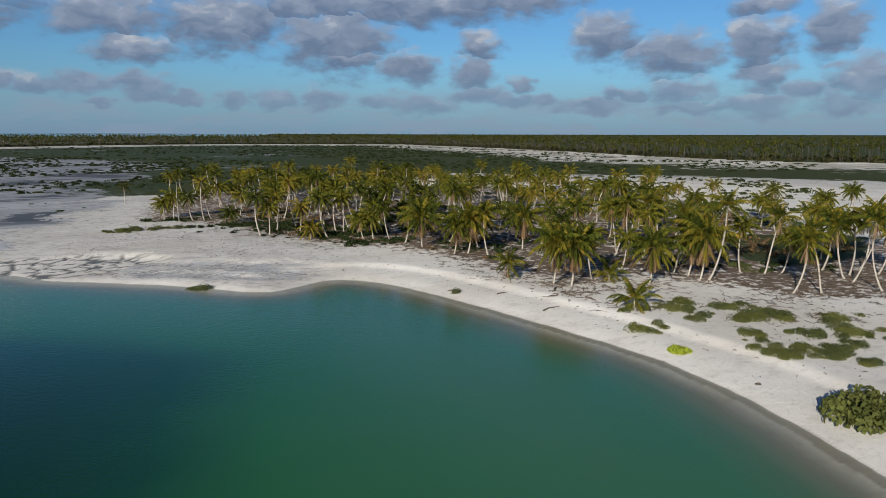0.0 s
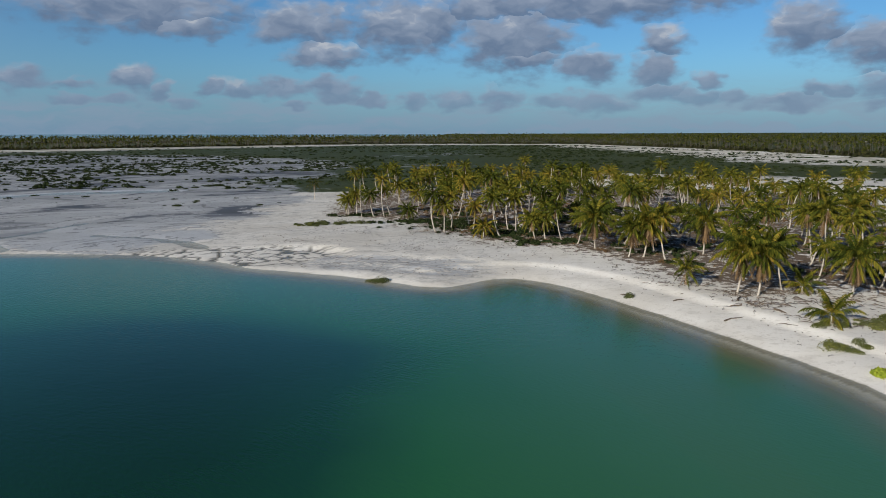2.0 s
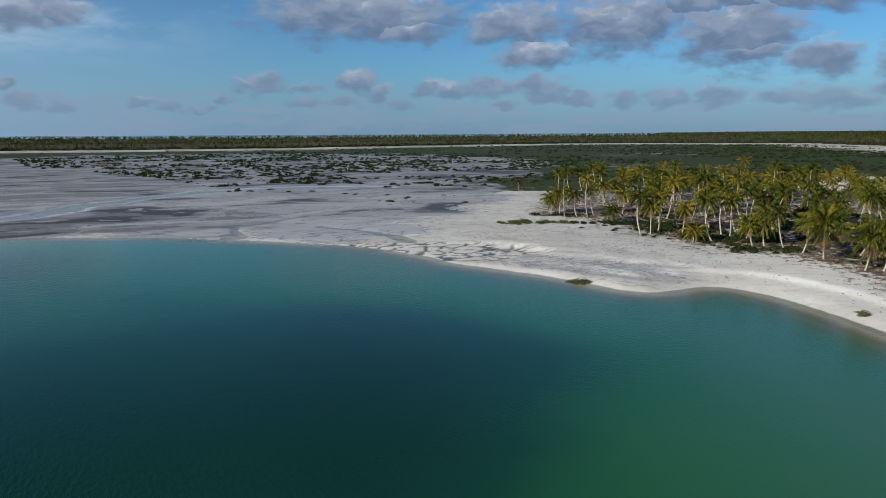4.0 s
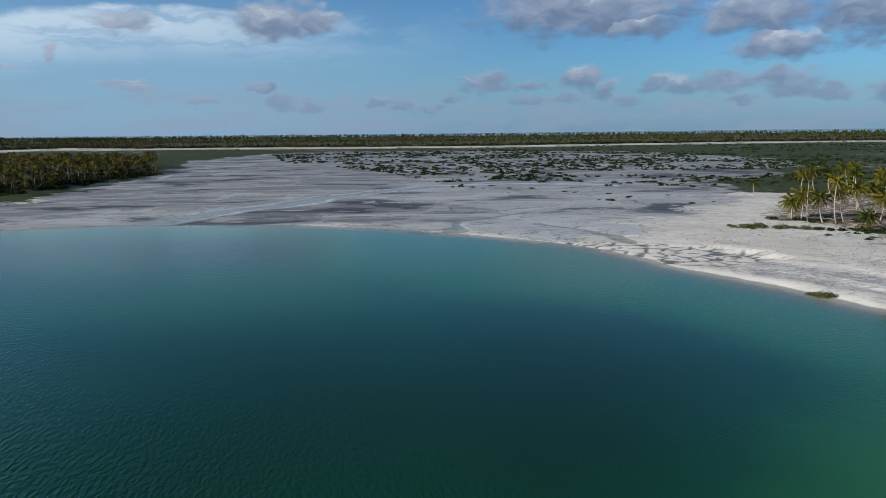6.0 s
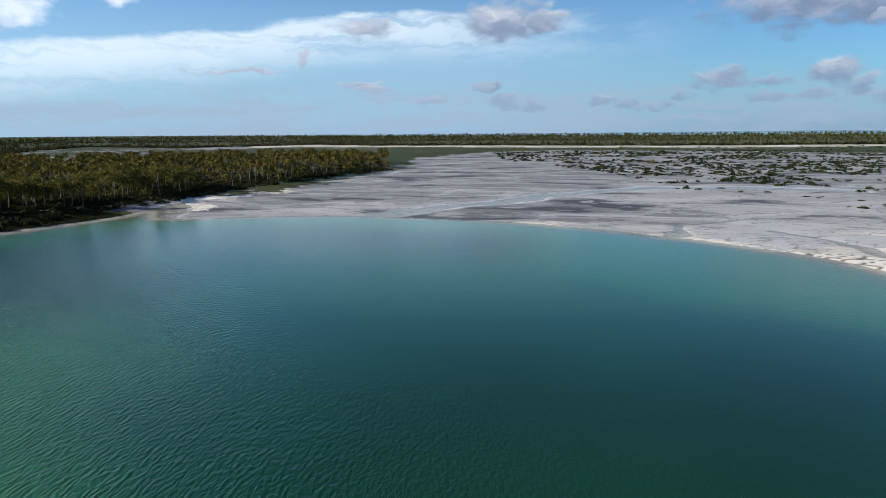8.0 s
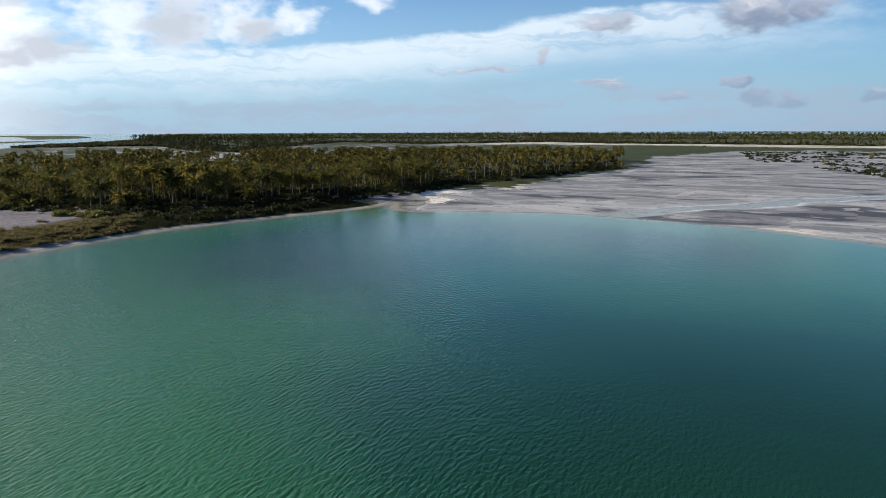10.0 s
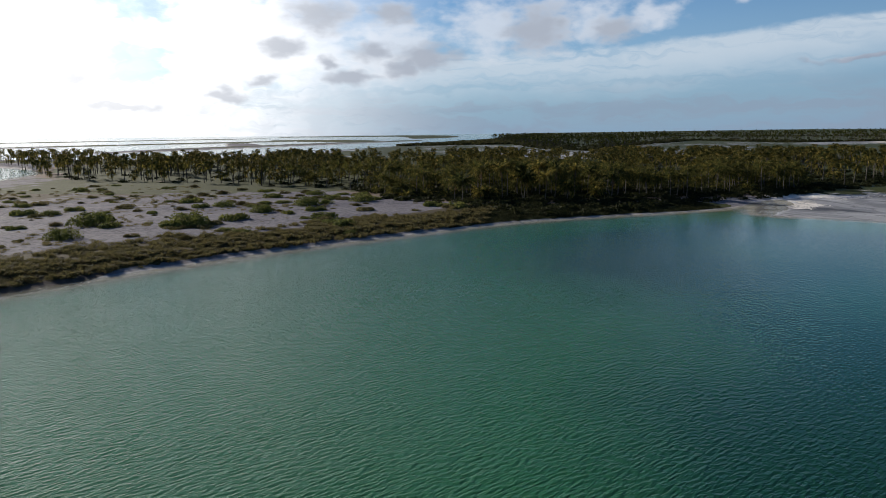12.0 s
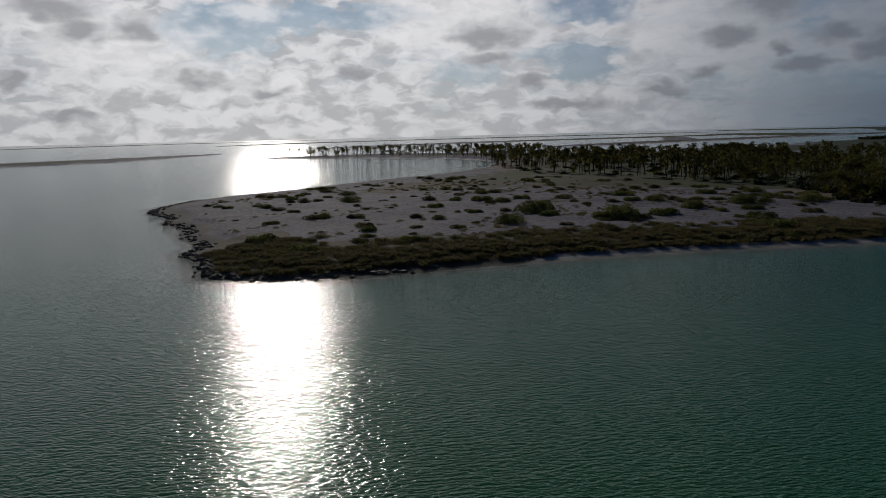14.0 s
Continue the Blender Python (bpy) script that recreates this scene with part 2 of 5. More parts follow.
def leaf_material(name, stops, translucent=0.3):
    """Foliage whose colour varies from leaf to leaf and from plant to plant."""
    mat, n = material(name)
    one = n.add("ShaderNodeObjectInfo", "Random")
    each = n.add("ShaderNodeNewGeometry", "Random Per Island")
    where = n.add("ShaderNodeTexCoord", "Object")
    blotch = n.noise(where, 0.9, 3.0)
    f = n.math("ADD", n.math("MULTIPLY", one, 0.35), n.math("ADD", n.math("MULTIPLY", each, 0.4), n.math("MULTIPLY", blotch, 0.25)))
    ramp = n.add("ShaderNodeValToRGB", None, {0: f})
    ramp.color_ramp.elements[0].position, ramp.color_ramp.elements[0].color = stops[0][0], (*stops[0][1], 1)
    ramp.color_ramp.elements[1].position, ramp.color_ramp.elements[1].color = stops[-1][0], (*stops[-1][1], 1)
    for pos, color in stops[1:-1]:
        ramp.color_ramp.elements.new(pos).color = (*color, 1)
    surface(n, ramp.outputs[0], 0.75, None, translucent, 0.06)
    return mat


PALM_LEAF = leaf_material("palm leaf", [(0.15, (0.016, 0.028, 0.005)), (0.45, (0.062, 0.072, 0.009)), (0.7, (0.17, 0.145, 0.017)), (0.95, (0.33, 0.18, 0.035))], 0.18)
# grove shade and sunlit yellow tips are put into these leaf colours
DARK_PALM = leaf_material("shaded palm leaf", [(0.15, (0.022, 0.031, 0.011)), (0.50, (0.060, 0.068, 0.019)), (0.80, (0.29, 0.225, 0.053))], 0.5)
DRY_LEAF = leaf_material("dry palm leaf", [(0.2, (0.12, 0.075, 0.038)), (0.6, (0.225, 0.145, 0.075)), (0.95, (0.34, 0.25, 0.15))], 0.15)
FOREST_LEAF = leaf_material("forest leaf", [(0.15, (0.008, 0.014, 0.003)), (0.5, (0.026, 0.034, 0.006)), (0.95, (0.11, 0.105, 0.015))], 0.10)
SHRUB_LEAF = leaf_material("shrub leaf", [(0.2, (0.085, 0.10, 0.028)), (0.6, (0.16, 0.172, 0.048)), (0.95, (0.26, 0.24, 0.078))], 0.42)
DARK_SHRUB = leaf_material("heath leaf", [(0.2, (0.016, 0.025, 0.009)), (0.6, (0.036, 0.048, 0.016)), (0.95, (0.075, 0.082, 0.030))], 0.15)
LIME_LEAF = leaf_material("bright shrub leaf", [(0.2, (0.15, 0.20, 0.02)), (0.6, (0.26, 0.31, 0.03)), (0.95, (0.38, 0.40, 0.06))], 0.25)
SCRUB_LEAF = leaf_material("scrub leaf", [(0.2, (0.08, 0.075, 0.033)), (0.6, (0.14, 0.125, 0.054)), (0.95, (0.23, 0.18, 0.085))], 0.48)
GREY_LEAF = leaf_material("grey-green leaf", [(0.2, (0.055, 0.068, 0.022)), (0.6, (0.105, 0.12, 0.045)), (0.95, (0.20, 0.19, 0.09))], 0.25)
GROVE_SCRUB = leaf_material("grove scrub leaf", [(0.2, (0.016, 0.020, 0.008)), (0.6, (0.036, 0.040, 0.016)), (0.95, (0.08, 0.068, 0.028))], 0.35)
DRY_GRASS = leaf_material("dry grass", [(0.2, (0.08, 0.075, 0.03)), (0.6, (0.14, 0.12, 0.05)), (0.95, (0.22, 0.18, 0.09))], 0.2)


def bark_material(name, dark, pale):
    mat, n = material(name)
    where = n.add("ShaderNodeTexCoord", "Object")
    rings = n.add("ShaderNodeTexWave", values={"Vector": where, "Scale": 2.2, "Distortion": 2.5, "Detail": 2.0}, bands_direction="Z")
    grime = n.noise(where, 1.3, 5.0)
    color = n.mix(n.math("MULTIPLY", rings, 0.4), pale, dark)
    color = n.mix(n.ramp(grime, 0.45, 0.75), color, dark)
    surface(n, color, 0.85, bumped(n, rings, 0.5, 0.02))
    return mat


BARK = bark_material("palm bark", (0.16, 0.13, 0.105), (0.42, 0.38, 0.33))
# two darker copies of the palm bark, with the groves' shade in their colour
FOREST_BARK = bark_material("far shaded palm bark", (0.025, 0.022, 0.018), (0.07, 0.062, 0.052))
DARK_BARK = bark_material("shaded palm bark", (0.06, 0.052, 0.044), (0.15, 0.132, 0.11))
DEADWOOD = bark_material("weathered wood", (0.05, 0.038, 0.03), (0.15, 0.115, 0.085))


def ground_material():
    mat, n = material("coral sand and mud")
    where = n.add("ShaderNodeNewGeometry", "Position")

    def attribute(name):
        return n.add("ShaderNodeAttribute", "Fac", attribute_name=name)

    mud, wet, veg, litter, shaded_rubble = (attribute(a) for a in ("mud", "wet", "veg", "litter", "shaded_rubble"))
    grass, film, rock, grey, wet_sheen, mud_shade, brown, seam = (attribute(a) for a in ("grass", "film", "rock", "grey", "wet_sheen", "mud_shade", "brown", "seam"))
    broad = n.noise(where, 0.045, 6.0, 0.6)
    grain = n.noise(where, 1.7, 6.0, 0.65)
    fine = n.noise(where, 7.0, 4.0, 0.6)
    sand = n.mix(n.ramp(broad, 0.35, 0.65), (0.69, 0.65, 0.59), (0.82, 0.79, 0.745))
    sand = n.mix(n.math("MULTIPLY", n.ramp(grain, 0.52, 0.72), 0.4), sand, (0.46, 0.41, 0.34))
    sand = n.mix(n.math("MULTIPLY", n.ramp(fine, 0.55, 0.75), 0.25), sand, (0.40, 0.36, 0.30))
    speck = n.noise(n.vec("MULTIPLY", where, (0.7, 1.0, 1)), 0.55, 9.0, 0.72)
    sand = n.mix(n.math("MULTIPLY", n.ramp(speck, 0.53, 0.60), 0.28), sand, (0.43, 0.40, 0.35))
    # sand greyed to stand in for cloud shade, which is put into the colour
    sand = n.mix(n.math("MULTIPLY", grey, n.ramp(n.noise(where, 0.12, 7.0, 0.62), 0.30, 0.62, 0.55, 1.0)), sand, (0.345, 0.345, 0.345))
    # grey coral rubble, its colour darkened for the spit's backlight and cloud shade
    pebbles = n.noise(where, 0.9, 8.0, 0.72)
    sand = n.mix(n.math("MULTIPLY", shaded_rubble, n.ramp(broad, 0.35, 0.62, 1.0, 0.92)), sand, n.mix(n.ramp(pebbles, 0.4, 0.62), (0.155, 0.150, 0.188), (0.056, 0.054, 0.070)))
    # mud with pale salt streaks along the drainage lines
    lie = n.add("ShaderNodeMapping", values={"Vector": where, "Rotation": (0, 0, radians(-38))})
    flow = n.vec("MULTIPLY", lie, (0.012, 0.060, 0.05))
    streak = n.noise(flow, 1.0, 9.0, 0.70, 0.8)
    salt = n.noise(n.vec("MULTIPLY", lie, (0.012, 0.045, 0.02)), 1.0, 9.0, 0.70, 1.2)
    silt = n.mix(n.ramp(streak, 0.47, 0.53), (0.066, 0.076, 0.092), (0.15, 0.168, 0.195))
    silt = n.mix(n.ramp(salt, 0.52, 0.565), silt, (0.40, 0.42, 0.44))
    crust = n.noise(n.vec("MULTIPLY", lie, (0.05, 0.19, 0.1)), 1.0, 9.0, 0.72, 0.8)
    silt = n.mix(n.math("MULTIPLY", n.ramp(crust, 0.53, 0.57), 0.75), silt, (0.055, 0.056, 0.062))
    silt = n.mix(n.math("MULTIPLY", n.ramp(crust, 0.43, 0.40), 0.6), silt, (0.42, 0.42, 0.43))
    # worn terraces: each step of its own tone, a dark scarp at its foot
    field = n.noise(n.vec("MULTIPLY", lie, (0.020, 0.034, 0.02)), 1.0, 6.0, 0.58, 0.6)
    level = n.math("MULTIPLY", field, 12.0)
    step = n.math("FRACT", level)
    tone = n.add("ShaderNodeTexWhiteNoise", 0, {"W": n.math("FLOOR", level)}, noise_dimensions="1D")
    silt = n.mix(0.93, silt, n.mix(n.ramp(tone, 0.2, 0.7), (0.090, 0.100, 0.120), (0.46, 0.47, 0.485)))
    silt = n.mix(n.math("MULTIPLY", n.ramp(step, 0.80, 0.97), 0.45), silt, (0.50, 0.50, 0.505))
    # dark mud of the tongue; farther out cloud shade put into the colour
    silt = n.mix(n.math("MULTIPLY", mud_shade, n.ramp(salt, 0.60, 0.50)), silt, n.mix(n.ramp(tone, 0.3, 0.8), (0.075, 0.082, 0.097), (0.30, 0.31, 0.33)))
    # pale colour put in for the sky mirrored on wet channels and flats
    silt = n.mix(n.math("MULTIPLY", wet_sheen, 0.95), silt, (0.56, 0.57, 0.60))
    silt = n.mix(n.math("MULTIPLY", n.ramp(grain, 0.5, 0.75), 0.35), silt, (0.12, 0.115, 0.11))
    lace = n.noise(n.vec("MULTIPLY", where, (0.26, 0.55, 0.3)), 1.0, 8.0, 0.68, 1.6)
    coated = n.ramp(n.math("ADD", mud, n.math("MULTIPLY", n.math("SUBTRACT", lace, 0.5), 1.5)), 0.42, 0.58)
    drained = n.math("MULTIPLY", n.ramp(n.math("ADD", lace, n.math("MULTIPLY", film, 0.16)), 0.62, 0.645), film)
    color = n.mix(n.math("MAXIMUM", n.math("MULTIPLY", coated, n.ramp(mud, 0.0, 0.1)), n.math("MULTIPLY", drained, 0.85)), sand, silt)
    color = n.mix(n.math("MULTIPLY", rock, n.ramp(grain, 0.25, 0.5, 0.7, 1.0)), color, n.mix(pebbles, (0.035, 0.03, 0.028), (0.11, 0.095, 0.085)))
    foot = n.math("MULTIPLY", n.ramp(step, 0.20, 0.02), n.math("MINIMUM", n.math("ADD", n.math("MULTIPLY", grey, 1.6), mud), 1.0))
    color = n.mix(n.math("MULTIPLY", foot, 0.7), color, (0.10, 0.10, 0.105))
    # dark drainage veins on the salt sand
    vein = n.noise(n.vec("MULTIPLY", where, (0.11, 0.24, 0.2)), 1.0, 7.0, 0.6, 1.4)
    thread = n.ramp(n.math("ABSOLUTE", n.math("SUBTRACT", vein, 0.5)), 0.020, 0.006)
    color = n.mix(n.math("MULTIPLY", n.math("MULTIPLY", thread, n.math("MAXIMUM", film, grey)), 0.7), color, (0.16, 0.15, 0.14))
    color = n.mix(n.math("MULTIPLY", seam, 0.9), color, (0.13, 0.145, 0.155))
    soaked = n.mix(0.8, color, (0.16, 0.135, 0.09))
    color = n.mix(wet, color, soaked)
    # twigs and fallen fronds under the palms
    scrap = n.noise(n.vec("MULTIPLY", where, (1.0, 1.0, 1.0)), 0.55, 9.0, 0.75)
    strewn = n.ramp(n.math("ADD", scrap, n.math("MULTIPLY", litter, 0.18)), 0.60, 0.66)
    color = n.mix(n.math("MULTIPLY", strewn, n.ramp(litter, 0.0, 0.3)), color, n.mix(grain, (0.09, 0.066, 0.05), (0.22, 0.165, 0.12)))
    meadow = n.ramp(n.noise(where, 0.02, 7.0, 0.6), 0.45, 0.52)
    color = n.mix(n.math("MULTIPLY", n.math("MULTIPLY", grass, meadow), 0.5), color, n.mix(grain, (0.10, 0.095, 0.035), (0.19, 0.175, 0.07)))
    # creeping plants
    spread = n.math("ADD", n.math("MULTIPLY", n.noise(where, 0.075, 9.0, 0.66), 0.5), n.math("MULTIPLY", n.noise(n.vec("MULTIPLY", where, (0.6, 1.0, 1)), 0.011, 6.0, 0.62), 0.5))
    grown = n.ramp(n.math("ADD", spread, n.math("MULTIPLY", veg, 0.5)), 0.70, 0.745)
    plant = n.mix(n.ramp(grain, 0.3, 0.7), (0.022, 0.030, 0.011), (0.075, 0.088, 0.026))
    plant = n.mix(brown, plant, n.mix(n.ramp(grain, 0.3, 0.7), (0.042, 0.035, 0.022), (0.095, 0.076, 0.042)))
    color = n.mix(n.math("MULTIPLY", grown, n.ramp(veg, 0.0, 0.25)), color, plant)
    height = n.math("ADD", n.math("MULTIPLY", grain, 1.0), n.math("MULTIPLY", fine, 0.35))
    rough = n.math("SUBTRACT", 0.93, n.math("ADD", n.math("MULTIPLY", wet, 0.35), n.math("ADD", n.math("MULTIPLY", mud, 0.28), n.math("MULTIPLY", wet_sheen, 0.35))))
    surface(n, color, rough, bumped(n, height, 0.5, 0.09), 0.0, 0.10)
    return mat


def water_material():
    mat, n = material("lagoon water")
    where = n.add("ShaderNodeNewGeometry", "Position")
    depth = n.add("ShaderNodeAttribute", "Fac", attribute_name="depth")
    cloudy = n.noise(where, 0.018, 4.0, 0.55)
    d = n.math("ADD", depth, n.math("MULTIPLY", n.math("SUBTRACT", cloudy, 0.5), n.math("MULTIPLY", depth, 0.7)))
    ramp = n.add("ShaderNodeValToRGB", None, {0: n.math("DIVIDE", d, 9.0)})
    stops = [(0.0, (0.30, 0.27, 0.20)), (0.05, (0.18, 0.18, 0.115)), (0.10, (0.078, 0.145, 0.078)), (0.18, (0.046, 0.152, 0.078)), (0.42, (0.025, 0.124, 0.048)), (0.62, (0.010, 0.060, 0.033)), (0.98, (0.004, 0.022, 0.012))]
    ramp.color_ramp.elements[0].color, ramp.color_ramp.elements[1].color = (*stops[0][1], 1), (*stops[-1][1], 1)
    ramp.color_ramp.elements[1].position = stops[-1][0]
    for pos, color in stops[1:-1]:
        ramp.color_ramp.elements.new(pos).color = (*color, 1)
    turned_by = n.add("ShaderNodeMapping", values={"Vector": where, "Rotation": (0, 0, radians(38))})
    ripple = n.noise(n.vec("MULTIPLY", turned_by, (0.5, 1.25, 1)), 2.2, 2.5, 0.5, 0.15)
    swell = n.noise(n.vec("MULTIPLY", where, (0.8, 1.2, 1)), 0.35, 2.0, 0.5)
    height = n.math("ADD", n.math("MULTIPLY", ripple, 0.75), n.math("MULTIPLY", swell, 0.25))
    north = n.add("ShaderNodeSeparateXYZ", 1, {0: where})
    height = n.math("MULTIPLY", height, n.ramp(north, 0.0, 46.0, 1.0, 0.15))
    normal = bumped(n, height, 0.5, 0.50)
    bsdf = n.add("ShaderNodeBsdfPrincipled", None, {"Base Color": ramp.outputs[0], "Roughness": 0.12, "IOR": 1.333, "Specular IOR Level": 0.36, "Normal": normal})
    clear = n.add("ShaderNodeBsdfTransparent", values={"Color": (0.96, 0.98, 0.96)})
    show = n.ramp(depth, 0.0, 0.8, 0.38, 1.0)
    mixed = n.add("ShaderNodeMixShader", None, {0: show, 1: clear, 2: bsdf.outputs[0]})
    n.add("ShaderNodeOutputMaterial", None, {"Surface": mixed.outputs[0]})
    return mat


GROUND = ground_material()
WATER = water_material()


# ---- the plan: shores and regions, in metres ----
def curve(points, steps=3):
    """A closed smooth line through the points."""
    p = np.array(points, float)
    a, b, c, d = np.roll(p, 1, 0), p, np.roll(p, -1, 0), np.roll(p, -2, 0)
    out = []
    for s in np.arange(steps) / steps:
        out.append(0.5 * (2 * b + (c - a) * s + (2 * a - 5 * b + 4 * c - d) * s ** 2 + (3 * b - a - 3 * c + d) * s ** 3))
    return np.stack(out, 1).reshape(-1, 2)


def side(x, y, poly):
    """Distance to a closed line: positive inside, negative outside."""
    best, inside = np.full(x.shape, 1e12), np.zeros(x.shape, bool)
    for (ax, ay), (bx, by) in zip(poly, np.roll(poly, -1, 0)):
        ex, ey = bx - ax, by - ay
        h = np.clip(((x - ax) * ex + (y - ay) * ey) / (ex * ex + ey * ey + 1e-9), 0, 1)
        best = np.minimum(best, (x - ax - h * ex) ** 2 + (y - ay - h * ey) ** 2)
        cross = (ay > y) != (by > y)
        inside ^= cross & (x < (bx - ax) * (y - ay) / (by - ay + 1e-12) + ax)
    return np.where(inside, 1, -1) * np.sqrt(best)


def vnoise(x, y, seed=0):
    """Smooth value noise, 0 to 1."""
    def corner(i, j):
        h = np.sin(i * 127.1 + j * 311.7 + seed * 74.7) * 43758.5453
        return h - np.floor(h)
    i, j = np.floor(x), np.floor(y)
    u, v = x - i, y - j
    u, v = u * u * (3 - 2 * u), v * v * (3 - 2 * v)
    return (corner(i, j) * (1 - u) + corner(i + 1, j) * u) * (1 - v) + (corner(i, j + 1) * (1 - u) + corner(i + 1, j + 1) * u) * v


def fbm(x, y, seed=0, octaves=4):
    total, gain = np.zeros_like(x), 0.5
    for k in range(octaves):
        total = total + gain * vnoise(x * 2 ** k, y * 2 ** k, seed + k)
        gain *= 0.5
    return total / (1 - 0.5 ** octaves)


def smooth(value, low, high):
    s = np.clip((value - low) / (high - low), 0, 1)
    return s * s * (3 - 2 * s)


SHORE_EAST = [(900, -1500), (300, -560), (150, -260), (75, -110), (47, -30), (42, 10), (41.3, 43.8), (41, 54), (38.4, 69.5), (31, 85.2),
              (19.9, 105), (12.4, 116), (7, 120.5), (2.2, 121.8), (-2.6, 119), (-7.8, 114)]
SHORE_NORTH = [(-15, 116.5), (-24, 121.5), (-34, 125), (-44.4, 128.5), (-52.5, 134), (-68.8, 140.5), (-91, 141.5), (-107, 140), (-123, 138),
               (-153, 129), (-178, 113), (-198, 98), (-212, 75), (-223, 53), (-248, 57), (-249.5, 53), (-240, 46), (-229, 31), (-214, 5)]
SHORE_SPIT = [(-203, -12), (-192, -25), (-175, -39), (-154, -56.5), (-137, -69.5), (-115, -83), (-95, -94), (-77.5, -102), (-68, -109), (-62, -118),
              (-62.2, -124), (-68, -138), (-71, -150), (-79, -158), (-85, -180), (-93, -196), (-94, -212), (-102, -226), (-107, -250), (-118, -266), (-148, -286),
              (-186, -290), (-252, -309), (-314, -318), (-397, -348), (-452, -381), (-515, -466), (-549, -619), (-518, -730), (-465, -748), (-485, -775)]
SHORE_FAR = [(-640, -760), (-690, -560), (-735, -390), (-1255, -350), (-2300, -260), (-5600, -300), (-5600, 1500), (-2500, 2500), (-900, 3300),
             (-300, 3700), (200, 5600), (5600, 5600), (5600, -1500)]
MAIN = curve(SHORE_EAST + SHORE_NORTH + SHORE_SPIT + SHORE_FAR)
ISLET = curve([(-110, -935), (-223, -922), (-349, -927), (-480, -1030), (-628, -1154), (-480, -1130), (-302, -1090), (-60, -1040)])
BARS = [curve([(-464, -776), (-508, -690), (-528, -572), (-540, -500), (-500, -420), (-580, -440), (-600, -560), (-590, -650), (-560, -780), (-500, -800)]),
        curve([(-1250, -640), (-1760, -925), (-1900, -1000), (-1860, -900), (-1500, -700)]),
        curve([(-1900, -560), (-2080, -811), (-2500, -1150), (-2620, -1060), (-2350, -700)]),
        curve([(-2700, -640), (-3720, -975), (-3810, -1655), (-4200, -1700), (-4300, -900), (-3300, -560)]),
        curve([(-900, -1300), (-1500, -1250), (-2300, -900), (-2200, -1150), (-1500, -1420)]),
        curve([(-900, -700), (-1400, -600), (-2200, -480), (-2100, -600), (-1300, -760)]),
        curve([(-1200, -2300), (-2000, -2300), (-3300, -1500), (-3100, -1900), (-1900, -2600)]),
        curve([(-500, -3300), (-1500, -3600), (-2600, -3500), (-1500, -3850)])]
MUD = curve([(-58, 137), (-68, 160), (-66, 195), (-68, 230), (-72, 280), (-64, 340), (-60, 430), (-120, 600), (-300, 760), (-520, 760), (-700, 600),
             (-600, 400), (-430, 262), (-330, 140), (-275, 82), (-236, 50), (-215, 60), (-175, 105), (-120, 132)])
FILM = curve([(-62, 142), (-46, 155), (-28, 143), (-17, 139), (-5, 134), (2, 125), (-7, 116), (-26, 124), (-44, 131)])
GROVE = np.array([(-48, 212), (-24, 192), (-11, 174), (-1, 156), (15, 148), (25, 133), (33, 117), (38, 106), (53, 111), (62, 105), (69, 94), (80, 89),
                  (112, 98), (126, 155), (130, 226), (110, 284), (60, 312), (-15, 322), (-60, 301)], float)
WEST_GROVE = np.array([(-320, -165), (-304, -112), (-256, -66), (-240, -40), (-240, -12), (-262, 26), (-280, 58), (-318, 99), (-365, 159), (-428, 252),
                       (-520, 305), (-566, 243), (-600, 111), (-600, -20), (-590, -170), (-580, -330), (-520, -410), (-470, -408), (-372, -312), (-335, -250)], float)
GLADE = np.array([(78, 122), (88, 152), (118, 156), (128, 142), (104, 116), (84, 112)], float)
VEG_BANK = np.array([(-214, 2), (-191, -30), (-176, -42), (-135, -75), (-95, -100), (-68, -116), (-75, -145), (-110, -125), (-150, -88), (-190, -58), (-232, -36), (-240, 0)], float)

WOODS_NORTH = np.array([(-1900, 900), (-1385, 640), (-1169, 659), (-953, 807), (-702, 926), (-512, 1165), (-380, 1330), (-188, 1480), (163, 1450), (284, 1050), (330, 776), (348, 651),
                        (393, 544), (459, 515), (620, 500), (1200, 420), (1500, 900), (900, 1500), (500, 1950), (-200, 2050), (-900, 1700), (-1700, 1300)], float)
WOODS_WEST = np.array([(-770, 60), (-1000, -60), (-1600, -170), (-2400, -300), (-2600, 300), (-1900, 900), (-1385, 640), (-1290, 340), (-1627, 240), (-1100, 60)], float)


def land(x, y):
    s = side(x, y, MAIN)
    for extra in (ISLET, *BARS):
        s = np.maximum(s, side(x, y, extra))
    return s + 1.6 * (fbm(x / 7, y / 7, 3) - 0.5) * smooth(np.hypot(x, y), 60, 200) + 0.7 * (fbm(x / 3, y / 3, 9) - 0.5) + 0.7


def plates(x, y):
    """Edges between salt plates at the mouth of the flats: 0 at an edge, 1 inside a plate."""
    u, v = x / 4.6 + 1.6 * fbm(x / 7, y / 7, 21), y / 4.6 + 1.6 * fbm(x / 7, y / 7, 22)
    iu, iv = np.floor(u), np.floor(v)
    first, second = np.full(x.shape, 9.0), np.full(x.shape, 9.0)
    for di in (-1, 0, 1):
        for dj in (-1, 0, 1):
            ci, cj = iu + di, iv + dj
            hx, hy = np.sin(ci * 12.9 + cj * 78.2) * 4375.5, np.sin(ci * 39.3 + cj * 11.1) * 2475.3
            d = np.hypot(ci + hx - np.floor(hx) - u, cj + hy - np.floor(hy) - v)
            second = np.minimum(second, np.maximum(first, d))
            first = np.minimum(first, d)
    return smooth(second - first, 0.09, 0.16)


